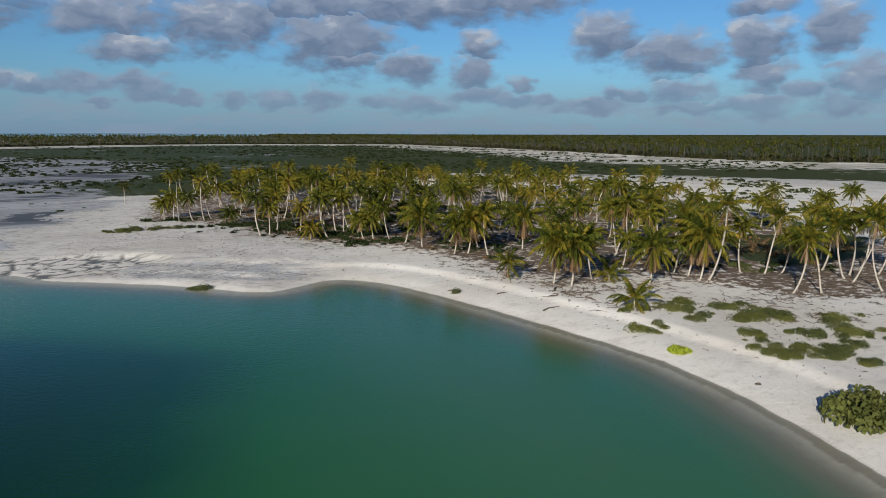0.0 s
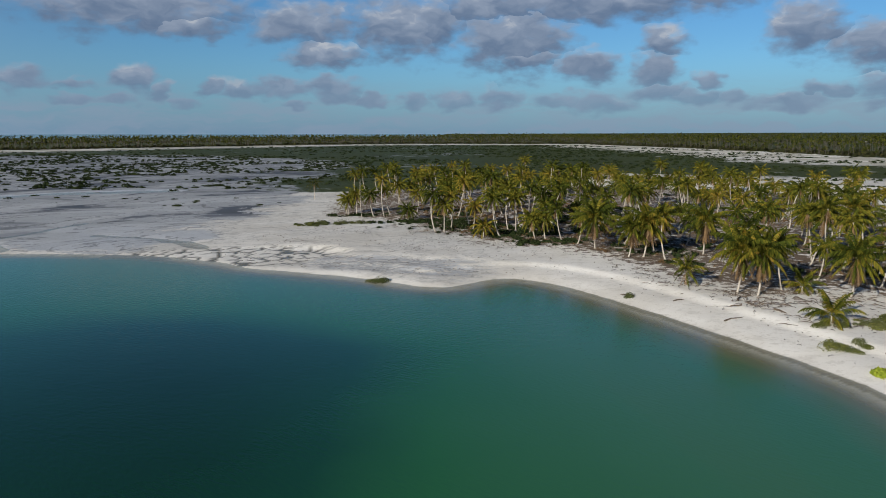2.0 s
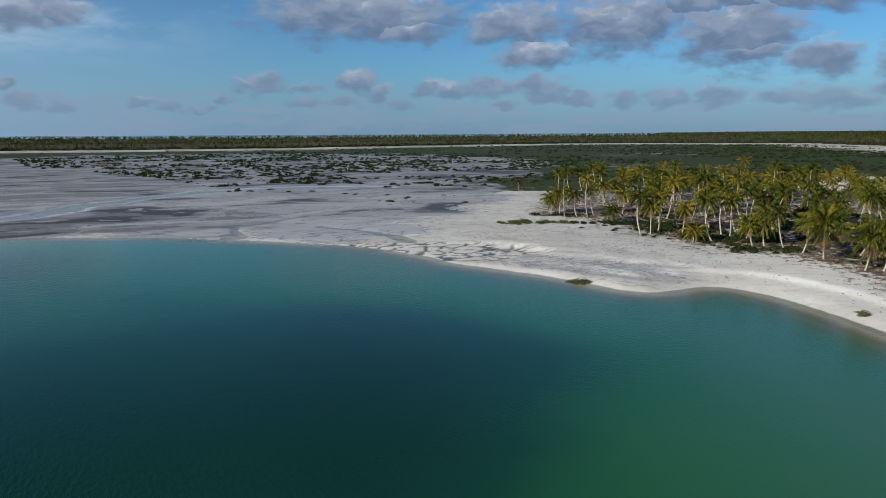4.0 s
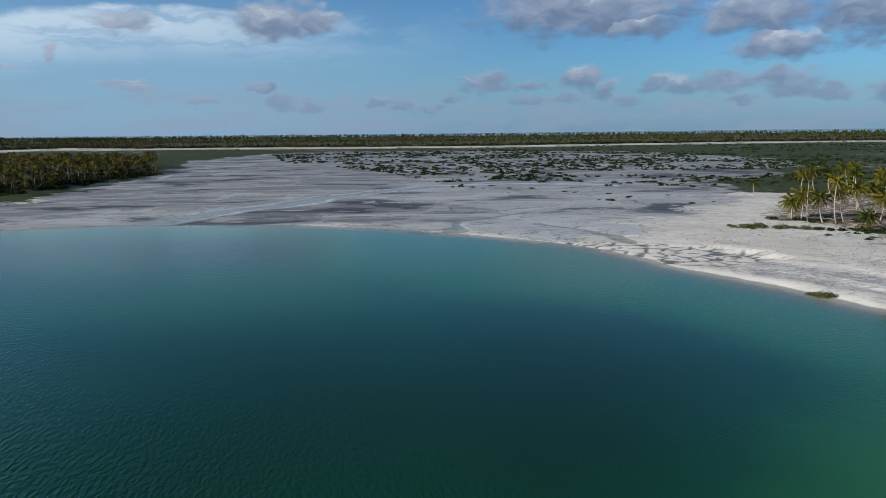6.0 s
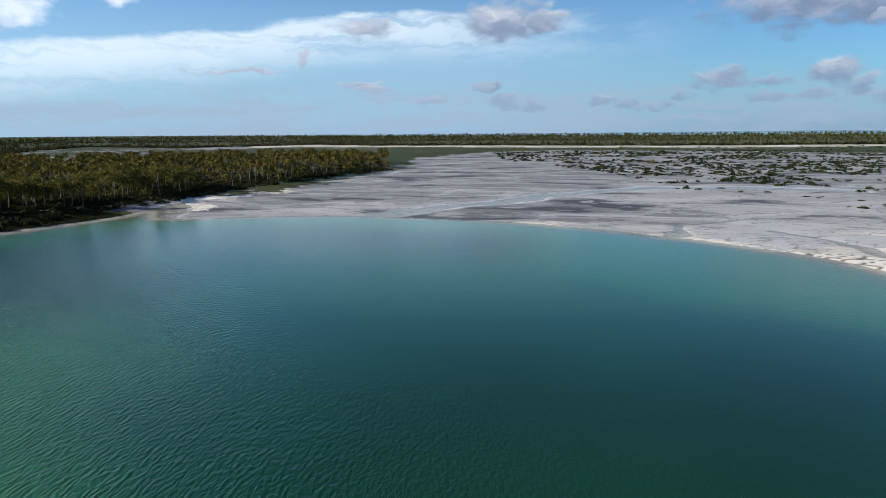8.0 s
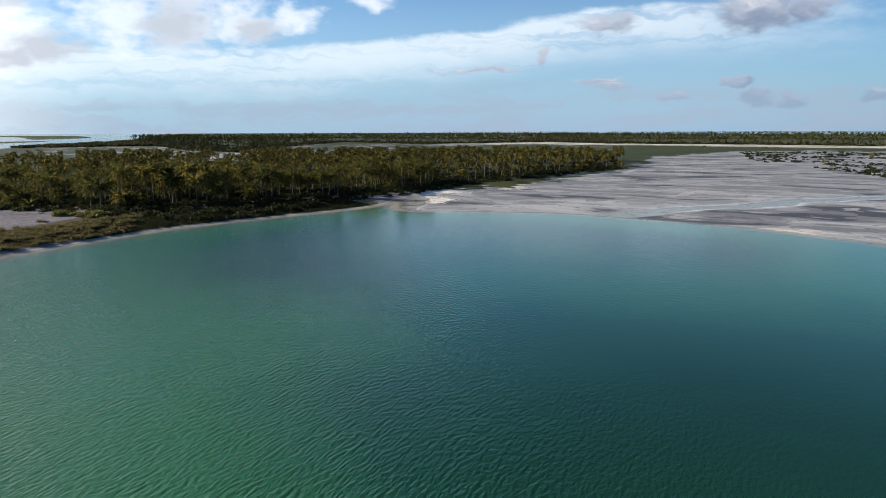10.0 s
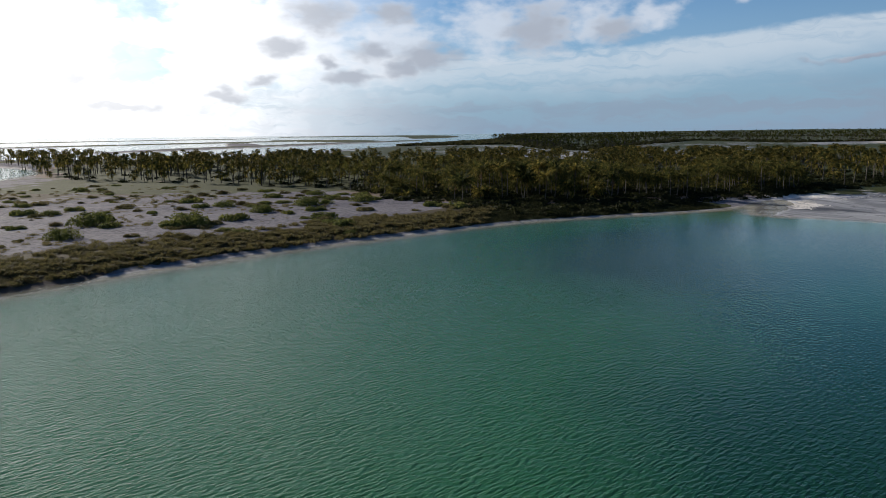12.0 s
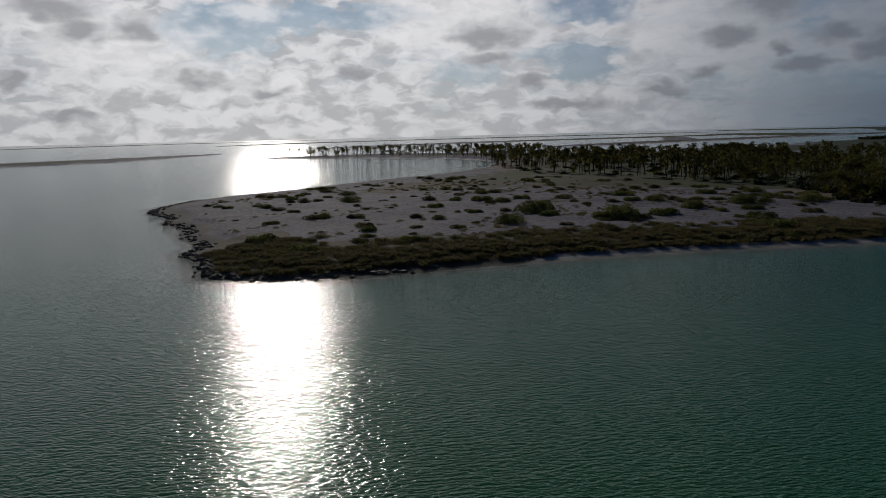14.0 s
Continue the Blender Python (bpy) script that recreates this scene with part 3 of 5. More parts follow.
TONGUE = np.array([(-183, 119), (-188, 142), (-191, 162), (-202, 196), (-170, 200), (-125, 190), (-112, 168), (-128, 143), (-152, 134)], float)
CHANNELS = [([(-190, 108), (-192, 120), (-197, 140), (-198, 162), (-204, 190), (-207, 224), (-206, 255), (-180, 285), (-140, 300)], 5.0),
            ([(-226, 52), (-254, 62), (-300, 88), (-326, 112), (-345, 141), (-364, 181), (-400, 240)], 3.5),
            ([(-52, 133), (-58, 148), (-72, 160), (-96, 168)], 0.6), ([(-6, 116), (-9, 126), (-18, 131), (-30, 138)], 0.5),
            ([(-110, 140), (-120, 160), (-112, 190), (-90, 215)], 0.8)]


def along_line(x, y, line):
    best = np.full(x.shape, 1e12)
    x, y = x + 14 * (fbm(x / 24, y / 24, 81) - 0.5), y + 14 * (fbm(x / 24, y / 24, 83) - 0.5)
    for (ax, ay), (bx, by) in zip(line, line[1:]):
        ex, ey = bx - ax, by - ay
        h = np.clip(((x - ax) * ex + (y - ay) * ey) / (ex * ex + ey * ey), 0, 1)
        best = np.minimum(best, (x - ax - h * ex) ** 2 + (y - ay - h * ey) ** 2)
    return np.sqrt(best)


def lift(x, y):
    return 11 * np.maximum(0, (np.hypot(x, y) - 1200) / 3700) ** 2


def height(x, y, s=None, full=False):
    s = land(x, y) if s is None else s
    edge = side(x, y, MUD)
    mud = smooth(edge, -45, 5)
    sheen = smooth(edge + 46 * (fbm(x / 24, y / 15, 15) - 0.5), -14, 26)
    film = smooth(side(x, y, FILM) + 9 * (fbm(x / 6, y / 4, 16) - 0.5), -2, 5)
    dune = fbm(x / 38, y / 38, 5) - 0.5
    sand = 0.95 * (1 - np.exp(-np.maximum(s, 0) / 5)) + 0.45 * smooth(s + 3 * dune, 7, 10) + 0.9 * dune * smooth(s, 6, 30) + 0.10 * (fbm(x / 3, y / 3, 6) - 0.5)
    flat = 0.05 + 0.16 * (1 - np.exp(-np.maximum(s, 0) / 25)) + 0.30 * (fbm(x / 26, y / 13, 7) - 0.47) * smooth(s, 0, 8)
    for line, wide in CHANNELS:
        flat = flat - 0.34 * smooth(wide * (0.7 + 0.6 * fbm(x / 20, y / 20, 13)) - along_line(x, y, line), -4, 3)
    mouth = smooth(27 - np.hypot((x + 57) - 0.6 * (y - 138), (y - 138) * 1.9) + 8 * (fbm(x / 6, y / 6, 17) - 0.5), 0, 5) * smooth(s, -1, 1)
    z = sand * (1 - mud) + flat * mud
    z = z * (1 - mouth) + mouth * (0.13 * plates(x, y) - 0.02)
    z = np.where(s < 0, np.maximum(np.minimum(z, 0.10 * s), -7.0), z)
    z = z - 0.45 * film * smooth(s, 0, 6) * np.clip(z, 0, 1)
    return (z + lift(x, y), sheen, mouth, film) if full else z + lift(x, y)


def on_ground(points):
    p = np.array(points, float).reshape(-1, 2)
    return np.c_[p, height(p[:, 0], p[:, 1])]


def scatter(poly, count, apart, seed, keep=None):
    """Random places inside a region, at least so far apart."""
    rng = np.random.default_rng(seed)
    poly = np.array(poly, float)
    low, high, chosen = poly.min(0), poly.max(0), np.zeros((0, 2))
    for _ in range(60):
        p = rng.uniform(low, high, (count * 3, 2))
        p = p[side(p[:, 0], p[:, 1], poly) > 0]
        if keep is not None and len(p):
            p = p[keep(p[:, 0], p[:, 1]) > rng.random(len(p))]
        for q in p:
            if len(chosen) >= count:
                return chosen
            if not len(chosen) or np.min(np.hypot(*(chosen - q).T)) > apart:
                chosen = np.vstack([chosen, q])
    return chosen


# ---- ground and water ----
def sheet(name, angles, radii, mat, rise):
    a, r = np.meshgrid(angles, radii)
    x, y = (-np.sin(a) * r).ravel() + 0.4, (np.cos(a) * r).ravel() - 0.3
    z, fields = rise(x, y)
    rows, cols = len(radii), len(angles)
    k = np.arange(rows * cols).reshape(rows, cols)
    nxt = np.roll(k, -1, 1)
    quads = np.stack([k[:-1], nxt[:-1], nxt[1:], k[1:]], -1).reshape(-1, 4)[:, ::-1]
    mesh = bpy.data.meshes.new(name)
    mesh.vertices.add(len(x))
    mesh.vertices.foreach_set("co", np.c_[x, y, z].ravel())
    mesh.loops.add(quads.size)
    mesh.loops.foreach_set("vertex_index", quads.ravel())
    mesh.polygons.add(len(quads))
    mesh.polygons.foreach_set("loop_start", np.arange(len(quads)) * 4)
    mesh.polygons.foreach_set("use_smooth", np.ones(len(quads), bool))
    for key, values in fields.items():
        mesh.attributes.new(key, "FLOAT", "POINT").data.foreach_set("value", values.astype(np.float32))
    mesh.update()
    mesh.validate()
    mesh.materials.append(mat)
    return new(name, mesh)


def ground_rise(x, y):
    s = land(x, y)
    z, mud, mouth, film = height(x, y, s, True)
    r = np.hypot(x, y)
    grove = np.maximum(smooth(side(x, y, GROVE), -9, 6), 1.6 * smooth(side(x, y, WEST_GROVE), -14, 6))
    bank = smooth(side(x, y, VEG_BANK), -5, 6)
    woods = np.maximum(smooth(side(x, y, WOODS_NORTH), -10, 30), smooth(side(x, y, WOODS_WEST), -10, 30))
    woods = np.maximum(woods, smooth(r, 1900, 2100))
    before_woods = smooth(np.maximum(side(x, y, WOODS_NORTH), side(x, y, WOODS_WEST)), -200, -60)
    heath = smooth(r - 120 * smooth(x, 10, 60), 250, 330) * smooth(s, 20, 60) * (1 - 0.7 * before_woods)
    heath = heath * (0.62 + 0.04 * smooth(x, -60, 60)) * (1 - 0.7 * mud * smooth(-x, 60, 160))
    rock = smooth(7.5 - s + 5 * (fbm(x / 5, y / 5, 19) - 0.5), 0, 3) * smooth(x, -250, -140) * (x < -40) * (y < -85) * (s > -2)
    bank = np.maximum(bank, smooth(s, 2.0 - 1.3 * (y > -34), 4.5 - 2.6 * (y > -34)) * smooth(25 - s + 8 * (fbm(x / 12, y / 12, 91) - 0.5), 0, 5) * (y < 48) * (x < -72) * (y > -160) * (x > -252))
    # where cloud shade is painted as greyer sand
    grey = 0.30 * smooth(14 - x - 0.12 * (y - 120), 0, 22) * (y > 105) * (1 - 0.55 * smooth(side(x, y, GROVE), -2, 6)) * smooth(s, 0.8, 3)
    grey = np.maximum(grey, 0.5 * smooth(r, 330, 420) * (y > 0) * (1 - before_woods))
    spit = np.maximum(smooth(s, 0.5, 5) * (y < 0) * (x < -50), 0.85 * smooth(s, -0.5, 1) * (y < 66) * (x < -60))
    veg = np.clip(np.maximum(np.maximum(np.maximum(bank, woods), heath), np.maximum(np.maximum(0.27 * spit, 0.66 * smooth(side(x, y, GLADE), -4, 6)), np.maximum(0.8 * smooth(side(x, y, WEST_GROVE), -5, 25), 0.5 * smooth(-x, 640, 800) * smooth(420 - np.abs(y), 0, 100) + 0.25 * smooth(-x, 1300, 1500) * (np.abs(y) < 900)))), 0, 1) * (s > 1)
    wet = 0.8 * smooth(0.12 + 0.5 * (fbm(x / 5, y / 5, 29) - 0.5) - s, 0, 0.35) * (s > -1.2) * (0.3 + 0.7 * smooth(x, 0, 30)) + 0.06 * smooth(2.0 - s, 0, 1) * (s > 0) + 0.8 * mouth * (1 - plates(x, y))
    wet_sheen = np.zeros_like(x)
    for line, wide in CHANNELS[:2]:
        wet_sheen = np.maximum(wet_sheen, smooth(wide * (0.6 + 0.9 * fbm(x / 20, y / 20, 13)) + 2 - along_line(x, y, line), -1.5, 1.5))
    wet_sheen = np.maximum(wet_sheen, 0.45 * smooth(250 - r, 0, 70) * smooth(x + 140, 0, 40) * (y > 100) * smooth(fbm(x / 22, y / 10, 95), 0.36, 0.52))
    mud_shade = smooth(side(x, y, TONGUE) + 10 * (fbm(x / 14, y / 9, 25) - 0.5), -1, 2)
    # far flats darkened to stand in for cloud shade
    mud_shade = np.maximum(mud_shade, 0.8 * smooth(r, 290, 380) * (y > 0) * (1 - before_woods))
    west_flats = smooth(-x, 560, 680) * smooth(300 + 0.3 * np.maximum(-x - 600, 0) - np.abs(y), 0, 80)
    mud_shade = np.maximum(mud_shade, np.maximum(0.5 * west_flats, 0.85 * smooth(-x, 150, 260) * (y > 40)))
    # far heath ground coloured as dark mud, standing in for cloud shade
    soil_shade = (0.35 + 0.6 * smooth(-x, -40, 40)) * smooth(r - 140 * smooth(x, 10, 60), 300, 420) * (1 - smooth(x, 60, 240)) * (y > 0) * (1 - before_woods)
    shown_mud = np.clip(np.maximum(np.maximum(mud * (1 - mouth), soil_shade), west_flats), 0, 1)
    return z, {"mud": shown_mud, "wet": np.clip(wet, 0, 1), "veg": veg, "litter": np.clip(grove, 0, 1.6), "shaded_rubble": spit, "grass": before_woods * (1 - woods) * (1 - west_flats), "film": film * (s > 0.5) * (1 - mouth), "rock": rock, "grey": grey * (1 - 0.9 * mouth),
               "wet_sheen": wet_sheen * (s > 0), "mud_shade": mud_shade, "seam": mouth * (1 - plates(x, y)) * (s > 0), "brown": ((y < -30) & (x < -50) & (x > -262)).astype(float)}


def water_rise(x, y):
    s = land(x, y)
    depth = np.clip(-s * 0.13, 0, 1.5) + np.clip((-s - 7) * 0.09 * (1 - 0.6 * smooth(y, 50, 105) * smooth(-x, 15, 60) * (1 - smooth(-x, 95, 140))), 0, 2.4)
    depth = depth + 1.7 * smooth(-x, 85, 150) * smooth(-s, 6, 30) * smooth(y, -40, 20)
    hole = np.exp(-(0.8 * ((x + 37) / 31) ** 2 + 0.8 * ((y - 76) / 28) ** 2)) + 0.62 * np.exp(-(((x + 50) / 42) ** 2 + ((y - 37) / 30) ** 2))
    depth = depth - 0.8 * smooth(-y, -2, 24) * smooth(-s, 15, 40)
    depth = depth + 3.0 * hole * smooth(-s, 8, 40)
    # raise the depth value near the middle, lower it before the eastern beach
    for cx, cy, rx, ry, more in ((-20, 45, 13, 24, 1.7), (-78, 26, 46, 24, 0.5), (-44, 18, 24, 14, 0.5), (6, 58, 24, 40, -2.0), (-70, -30, 40, 30, -0.7)):
        depth = depth + more * np.exp(-((x - cx) / rx) ** 2 - ((y - cy) / ry) ** 2) * smooth(-s, 6, 22)
    depth = np.maximum(depth, np.clip(-s * 0.13, 0, 1.5))
    return lift(x, y), {"depth": depth}


fine = np.radians(np.arange(-48, 172, 0.25))
coarse = np.radians(np.arange(172, 312, 2.0))
RINGS = np.concatenate([[0.01, 10, 20, 30], np.geomspace(36, 160, 270), np.geomspace(161, 420, 120), np.geomspace(430, 5600, 90)])
ground = sheet("ground", np.concatenate([fine, coarse]), RINGS, GROUND, ground_rise)
tagged(ground, "white coral sand, grey tidal mud and litter-strewn scrub", "ground", kind="structure")
water = sheet("water", np.radians(np.arange(0, 360, 0.5)), np.concatenate([[0.01], np.geomspace(8, 30, 30), np.geomspace(31, 300, 280), np.geomspace(304, 600, 40), np.geomspace(640, 5600, 40)]), WATER, water_rise)
tagged(water, "rippled teal green lagoon water with pale shallows", "water", kind="structure")


# ---- plants ----
def mesh_of(name, verts, faces, mats, slots=None, smooth_faces=False):
    mesh = bpy.data.meshes.new(name)
    mesh.from_pydata([tuple(v) for v in verts], [], faces)
    for m in mats:
        mesh.materials.append(m)
    if slots is not None:
        mesh.polygons.foreach_set("material_index", slots)
    if smooth_faces:
        mesh.polygons.foreach_set("use_smooth", [True] * len(faces))
    mesh.update()
    return mesh


def under(ob, parent):
    ob.parent = parent
    return ob


class Build:
    """Collects faces of several shapes into one mesh."""

    def __init__(self):
        self.verts, self.faces, self.slots, self.count = [], [], [], 0

    def put(self, verts, faces, slot=0, m=None):
        v = np.asarray(verts, float)
        if m is not None:
            v = v @ np.array(m.to_3x3()).T + np.array(m.translation)
        self.verts.append(v)
        self.faces += [tuple(i + self.count for i in f) for f in faces]
        self.slots += [slot] * len(faces)
        self.count += len(v)

    def mesh(self, name, mats, smooth_faces=False):
        return mesh_of(name, np.concatenate(self.verts), self.faces, mats, self.slots, smooth_faces)


def tube(points, radii, sides=7):
    p, verts = np.array(points, float), []
    for k, (c, r) in enumerate(zip(p, radii)):
        d = Vector(p[min(k + 1, len(p) - 1)] - p[max(k - 1, 0)]).normalized()
        u = d.orthogonal().normalized()
        w = d.cross(u)
        verts += [tuple(Vector(c) + r * (math.cos(a) * u + math.sin(a) * w)) for a in (2 * math.pi * i / sides for i in range(sides))]
    n = len(p)
    faces = [(k * sides + i, k * sides + (i + 1) % sides, (k + 1) * sides + (i + 1) % sides, (k + 1) * sides + i) for k in range(n - 1) for i in range(sides)]
    return verts, faces + [tuple(range((n - 1) * sides, n * sides))]


def frond(rng, rise, length, droop, pairs=28, width=0.12):
    """A feathered palm leaf that leaves the origin along +x at an angle and bends down."""
    steps = 9
    at, angle = [np.zeros(3)], radians(rise)
    yaw = rng.uniform(-0.2, 0.2)
    for k in range(steps):
        angle -= radians(droop) / steps * (0.5 + k / steps)
        at.append(at[-1] + length / steps * np.array([math.cos(angle) * math.cos(yaw * k / steps), math.cos(angle) * math.sin(yaw * k / steps), math.sin(angle)]))
    at = np.array(at)
    verts, faces = [], []
    for k in range(steps + 1):
        w = 0.055 * (1 - 0.8 * k / steps)
        verts += [at[k] + (0, -w, 0), at[k] + (0, w, 0), at[k] + (0, 0, -w)]
    for k in range(steps):
        a, b = 3 * k, 3 * k + 3
        faces += [(a, b, b + 1, a + 1), (a + 1, b + 1, b + 2, a + 2), (a + 2, b + 2, b, a)]
    for j in range(pairs):
        s = 0.14 + 0.84 * j / (pairs - 1)
        pos = s * steps
        k = min(int(pos), steps - 1)
        c = at[k] + (pos - k) * (at[k + 1] - at[k])
        d = (at[k + 1] - at[k]) / np.linalg.norm(at[k + 1] - at[k])
        reach = length * 0.215 * (math.sin(math.pi * min(1, 0.18 + 0.80 * s)) ** 0.6)
        for sgn in (-1, 1):
            out = np.array([0, sgn, 0]) * 0.55 + d * rng.uniform(0.5, 0.9) + np.array([0, 0, -1]) * rng.uniform(0.35, 1.15)
            out *= reach * rng.uniform(0.85, 1.1) / np.linalg.norm(out)
            i = len(verts)
            mid = c + 0.55 * out
            tip = c + out + np.array([0, 0, -0.16 * reach])
            verts += [c - d * width * 0.5, c + d * width * 0.5, mid + d * width * 0.55, mid - d * width * 0.4, tip]
            faces += [(i, i + 1, i + 2, i + 3), (i + 3, i + 2, i + 4)]
    return verts, faces


RNG = np.random.default_rng(11)
FROND_KINDS = [(80, 45, 3.4), (62, 78, 4.2), (40, 88, 4.5), (12, 76, 4.3), (-28, 48, 3.8)]
FROND_MESHES = [[mesh_of("frond", *frond(RNG, rise, length, droop), [PALM_LEAF]) for _ in range(2)] for rise, droop, length in FROND_KINDS]
DRY_FRONDS = [mesh_of("dry_frond", *frond(RNG, rise, 3.2, 14, 15), [DRY_LEAF]) for rise in (-60, -70, -78)]


def trunk_line(rng, tall, lean, bend):
    a = rng.uniform(0, 2 * math.pi)
    side_a = a + rng.uniform(-1.2, 1.2)
    pts = []
    for k in range(9):
        s = k / 8
        off = lean * tall * (0.35 * s + 0.65 * s ** 0.6) * np.array([math.cos(a), math.sin(a)]) + bend * tall * math.sin(math.pi * s) * np.array([math.cos(side_a), math.sin(side_a)]) * 0.5
        pts.append((off[0], off[1], tall * s - 0.25))
    radii = [0.27] + [0.17 - 0.06 * k / 8 for k in range(1, 9)]
    return pts, radii


def palm(rng, tall, lean, bend, fronds, dry, spread=1.0):
    """A coconut palm: leaning trunk, separate fronds, hanging dry fronds."""
    base = new("coconut_palm")
    pts, radii = trunk_line(rng, tall, lean, bend)
    under(new("trunk", mesh_of("trunk", *tube(pts, radii), [BARK], None, True)), base)
    top = Vector(pts[-1])
    for k in range(fronds):
        age = k / fronds
        kind = min(4, int(age * 5 + rng.uniform(-0.3, 0.3))) if age > 0 else 0
        ob = under(new("frond", FROND_MESHES[max(kind, 0)][k % 2]), base)
        size = spread * rng.uniform(0.85, 1.12)
        ob.matrix_basis = Matrix.Translation(top + Vector((0, 0, 0.12 * (1 - age)))) @ pose(0, 0, 0, rng.uniform(-18, 18), rng.uniform(-8, 8), 137.5 * k + rng.uniform(-14, 14)) @ Matrix.Diagonal((size, size, size, 1))
    for k in range(dry):
        ob = under(new("dry_frond", DRY_FRONDS[k % 3]), base)
        ob["label"] = "hanging dry brown frond"
        ob.matrix_basis = Matrix.Translation(top - Vector((0, 0, 0.15))) @ pose(0, 0, 0, 0, 0, 360 * k / max(dry, 1) + rng.uniform(-25, 25)) @ Matrix.Diagonal((spread, spread, spread, 1))
    return base


def crown_build(rng, fronds=17, dry=3, spread=1.0, pairs=17, width=0.18):
    b = Build()
    for k in range(fronds):
        age = (k + rng.uniform(-0.4, 0.4)) / fronds
        rise, droop, length = 78 - 118 * age, 52 + 34 * math.sin(math.pi * max(age, 0)), (3.2 + 1.1 * math.sin(math.pi * min(1, max(age, 0) * 0.7 + 0.2))) * spread
        b.put(*frond(rng, rise, length * rng.uniform(0.85, 1.1), droop, pairs, width), 0, pose(0, 0, 0, rng.uniform(-15, 15), 0, 137.5 * k + rng.uniform(-15, 15)))
    for k in range(dry):
        b.put(*frond(rng, -62 - 8 * rng.random(), 2.6 * spread, 12, 8, 0.2), 1, pose(0, 0, -0.1, 0, 0, 360 * rng.random()))
    return b


def crown_mesh(rng, leaf, fronds=17, dry=3, spread=1.0, pairs=17, width=0.18):
    return crown_build(rng, fronds, dry, spread, pairs, width).mesh("crown", [leaf, DRY_LEAF])


def simple_palm(rng, tall, lean, bend, crown, bark=None):
    base = new("coconut_palm")
    pts, radii = trunk_line(rng, tall, lean, bend)
    under(new("trunk", mesh_of("trunk", *tube(pts, radii, 6), [bark or BARK], None, True)), base)
    ob = under(new("crown", crown), base)
    ob.matrix_basis = Matrix.Translation(pts[-1])
    return base


def planted(x, y, z, turn, size):
    return pose(x, y, z - 0.05, 0, 0, turn) @ Matrix.Diagonal((size, size, size, 1))


def copies(kinds, places, rng, low, high, labels, category, group):
    """Puts things of the given kinds at the places: each kind itself once, then copies."""
    used = set()
    for k, (x, y, z) in enumerate(places):
        i = int(rng.integers(len(kinds)))
        m = planted(x, y, z, rng.uniform(0, 360), rng.uniform(low, high))
        if i in used:
            ob = copy_thing(kinds[i], m)
        else:
            ob = kinds[i]
            ob.matrix_basis = m
            used.add(i)
        tagged(ob, labels[i % len(labels)], category, group)
    for i, kind in enumerate(kinds):
        if i not in used:
            for o in (*kind.children_recursive, kind):
                bpy.data.objects.remove(o)


rng = np.random.default_rng(5)
# the palms along the front of the grove: place and height of the crown
GROVE_FRONT = [(59.7, 111.3, 9.2), (60.9, 108.7, 6.9), (62.4, 104.9, 12.7), (61.6, 105.9, 7.3), (80.1, 128.7, 7.5), (85.9, 133.9, 9.4), (74.9, 108.4, 9.8),
               (69.6, 93.8, 8.2), (74.3, 93.0, 9.8), (86.6, 109.4, 8.9), (85.5, 102.1, 8.8), (84.3, 99.3, 11.0), (84.3, 92.5, 10.9), (90, 97, 9.5), (93, 104, 8.0),
               (36.3, 105.8, 6.7), (38.9, 104.5, 6.6), (44.1, 108.8, 7.6), (51.8, 104.1, 6.3), (58.9, 124.1, 11.0), (58.3, 131.5, 9.9), (32.6, 133.7, 8.2), (61, 126, 10.5), (56, 128, 9.0), (64, 120, 10.0)]
GROVE_LEFT = [(26.1, 136.0, 5.8), (28.9, 136.2, 6.9), (40.4, 150.0, 6.1), (40.9, 138.9, 6.7), (30.8, 112.2, 2.6), (46.4, 107.5, 1.2), (42.3, 89.2, 1.4),
              (-42.1, 206.5, 5.0), (-39.7, 206.1, 6.8), (-43.5, 209, 4.4), (-33.4, 200.3, 6.7), (-30.4, 199.8, 11.0), (-29.3, 204.5, 7.5), (-22.7, 194.0, 3.0), (-13.3, 168.5, 9.0),
              (-11.4, 170.0, 6.6), (-10.1, 175.3, 8.7), (-5.5, 182.6, 11.5), (2.2, 161.0, 9.0), (-2.0, 160.0, 3.0), (7.5, 176.5, 8.4), (9.9, 158.2, 4.4), (15.5, 154.1, 7.4),
              (12, 157, 5.0), (18, 150, 6.0), (21, 144, 6.6)]
HEIGHTS = [1.2, 2.8, 4.8, 6.6, 8.2, 9.8, 11.5]
near_kinds = [palm(rng, t, l, b, f, d, s) for t, l, b, f, d, s in
              [(1.2, 0.1, 0.0, 20, 5, 0.9), (2.8, 0.1, 0.05, 24, 6, 0.85), (4.8, 0.12, 0.08, 30, 8, 0.92), (6.6, 0.10, 0.06, 34, 16, 1.3), (8.2, 0.22, 0.12, 27, 9, 0.9), (9.8, 0.28, -0.16, 25, 8, 0.86), (11.5, 0.18, 0.16, 24, 7, 0.84)]]
mid_kinds = [simple_palm(rng, t, l, b, crown_mesh(rng, PALM_LEAF, f, d, s)) for t, l, b, f, d, s in
             [(1.2, 0.1, 0.0, 18, 3, 0.75), (2.8, 0.1, 0.05, 22, 5, 0.85), (4.8, 0.2, 0.12, 24, 9, 0.98), (6.6, 0.16, 0.10, 24, 10, 0.94), (8.2, 0.24, 0.14, 23, 9, 0.88), (9.8, 0.28, -0.16, 22, 8, 0.85), (11.5, 0.18, 0.16, 21, 8, 0.8)]]


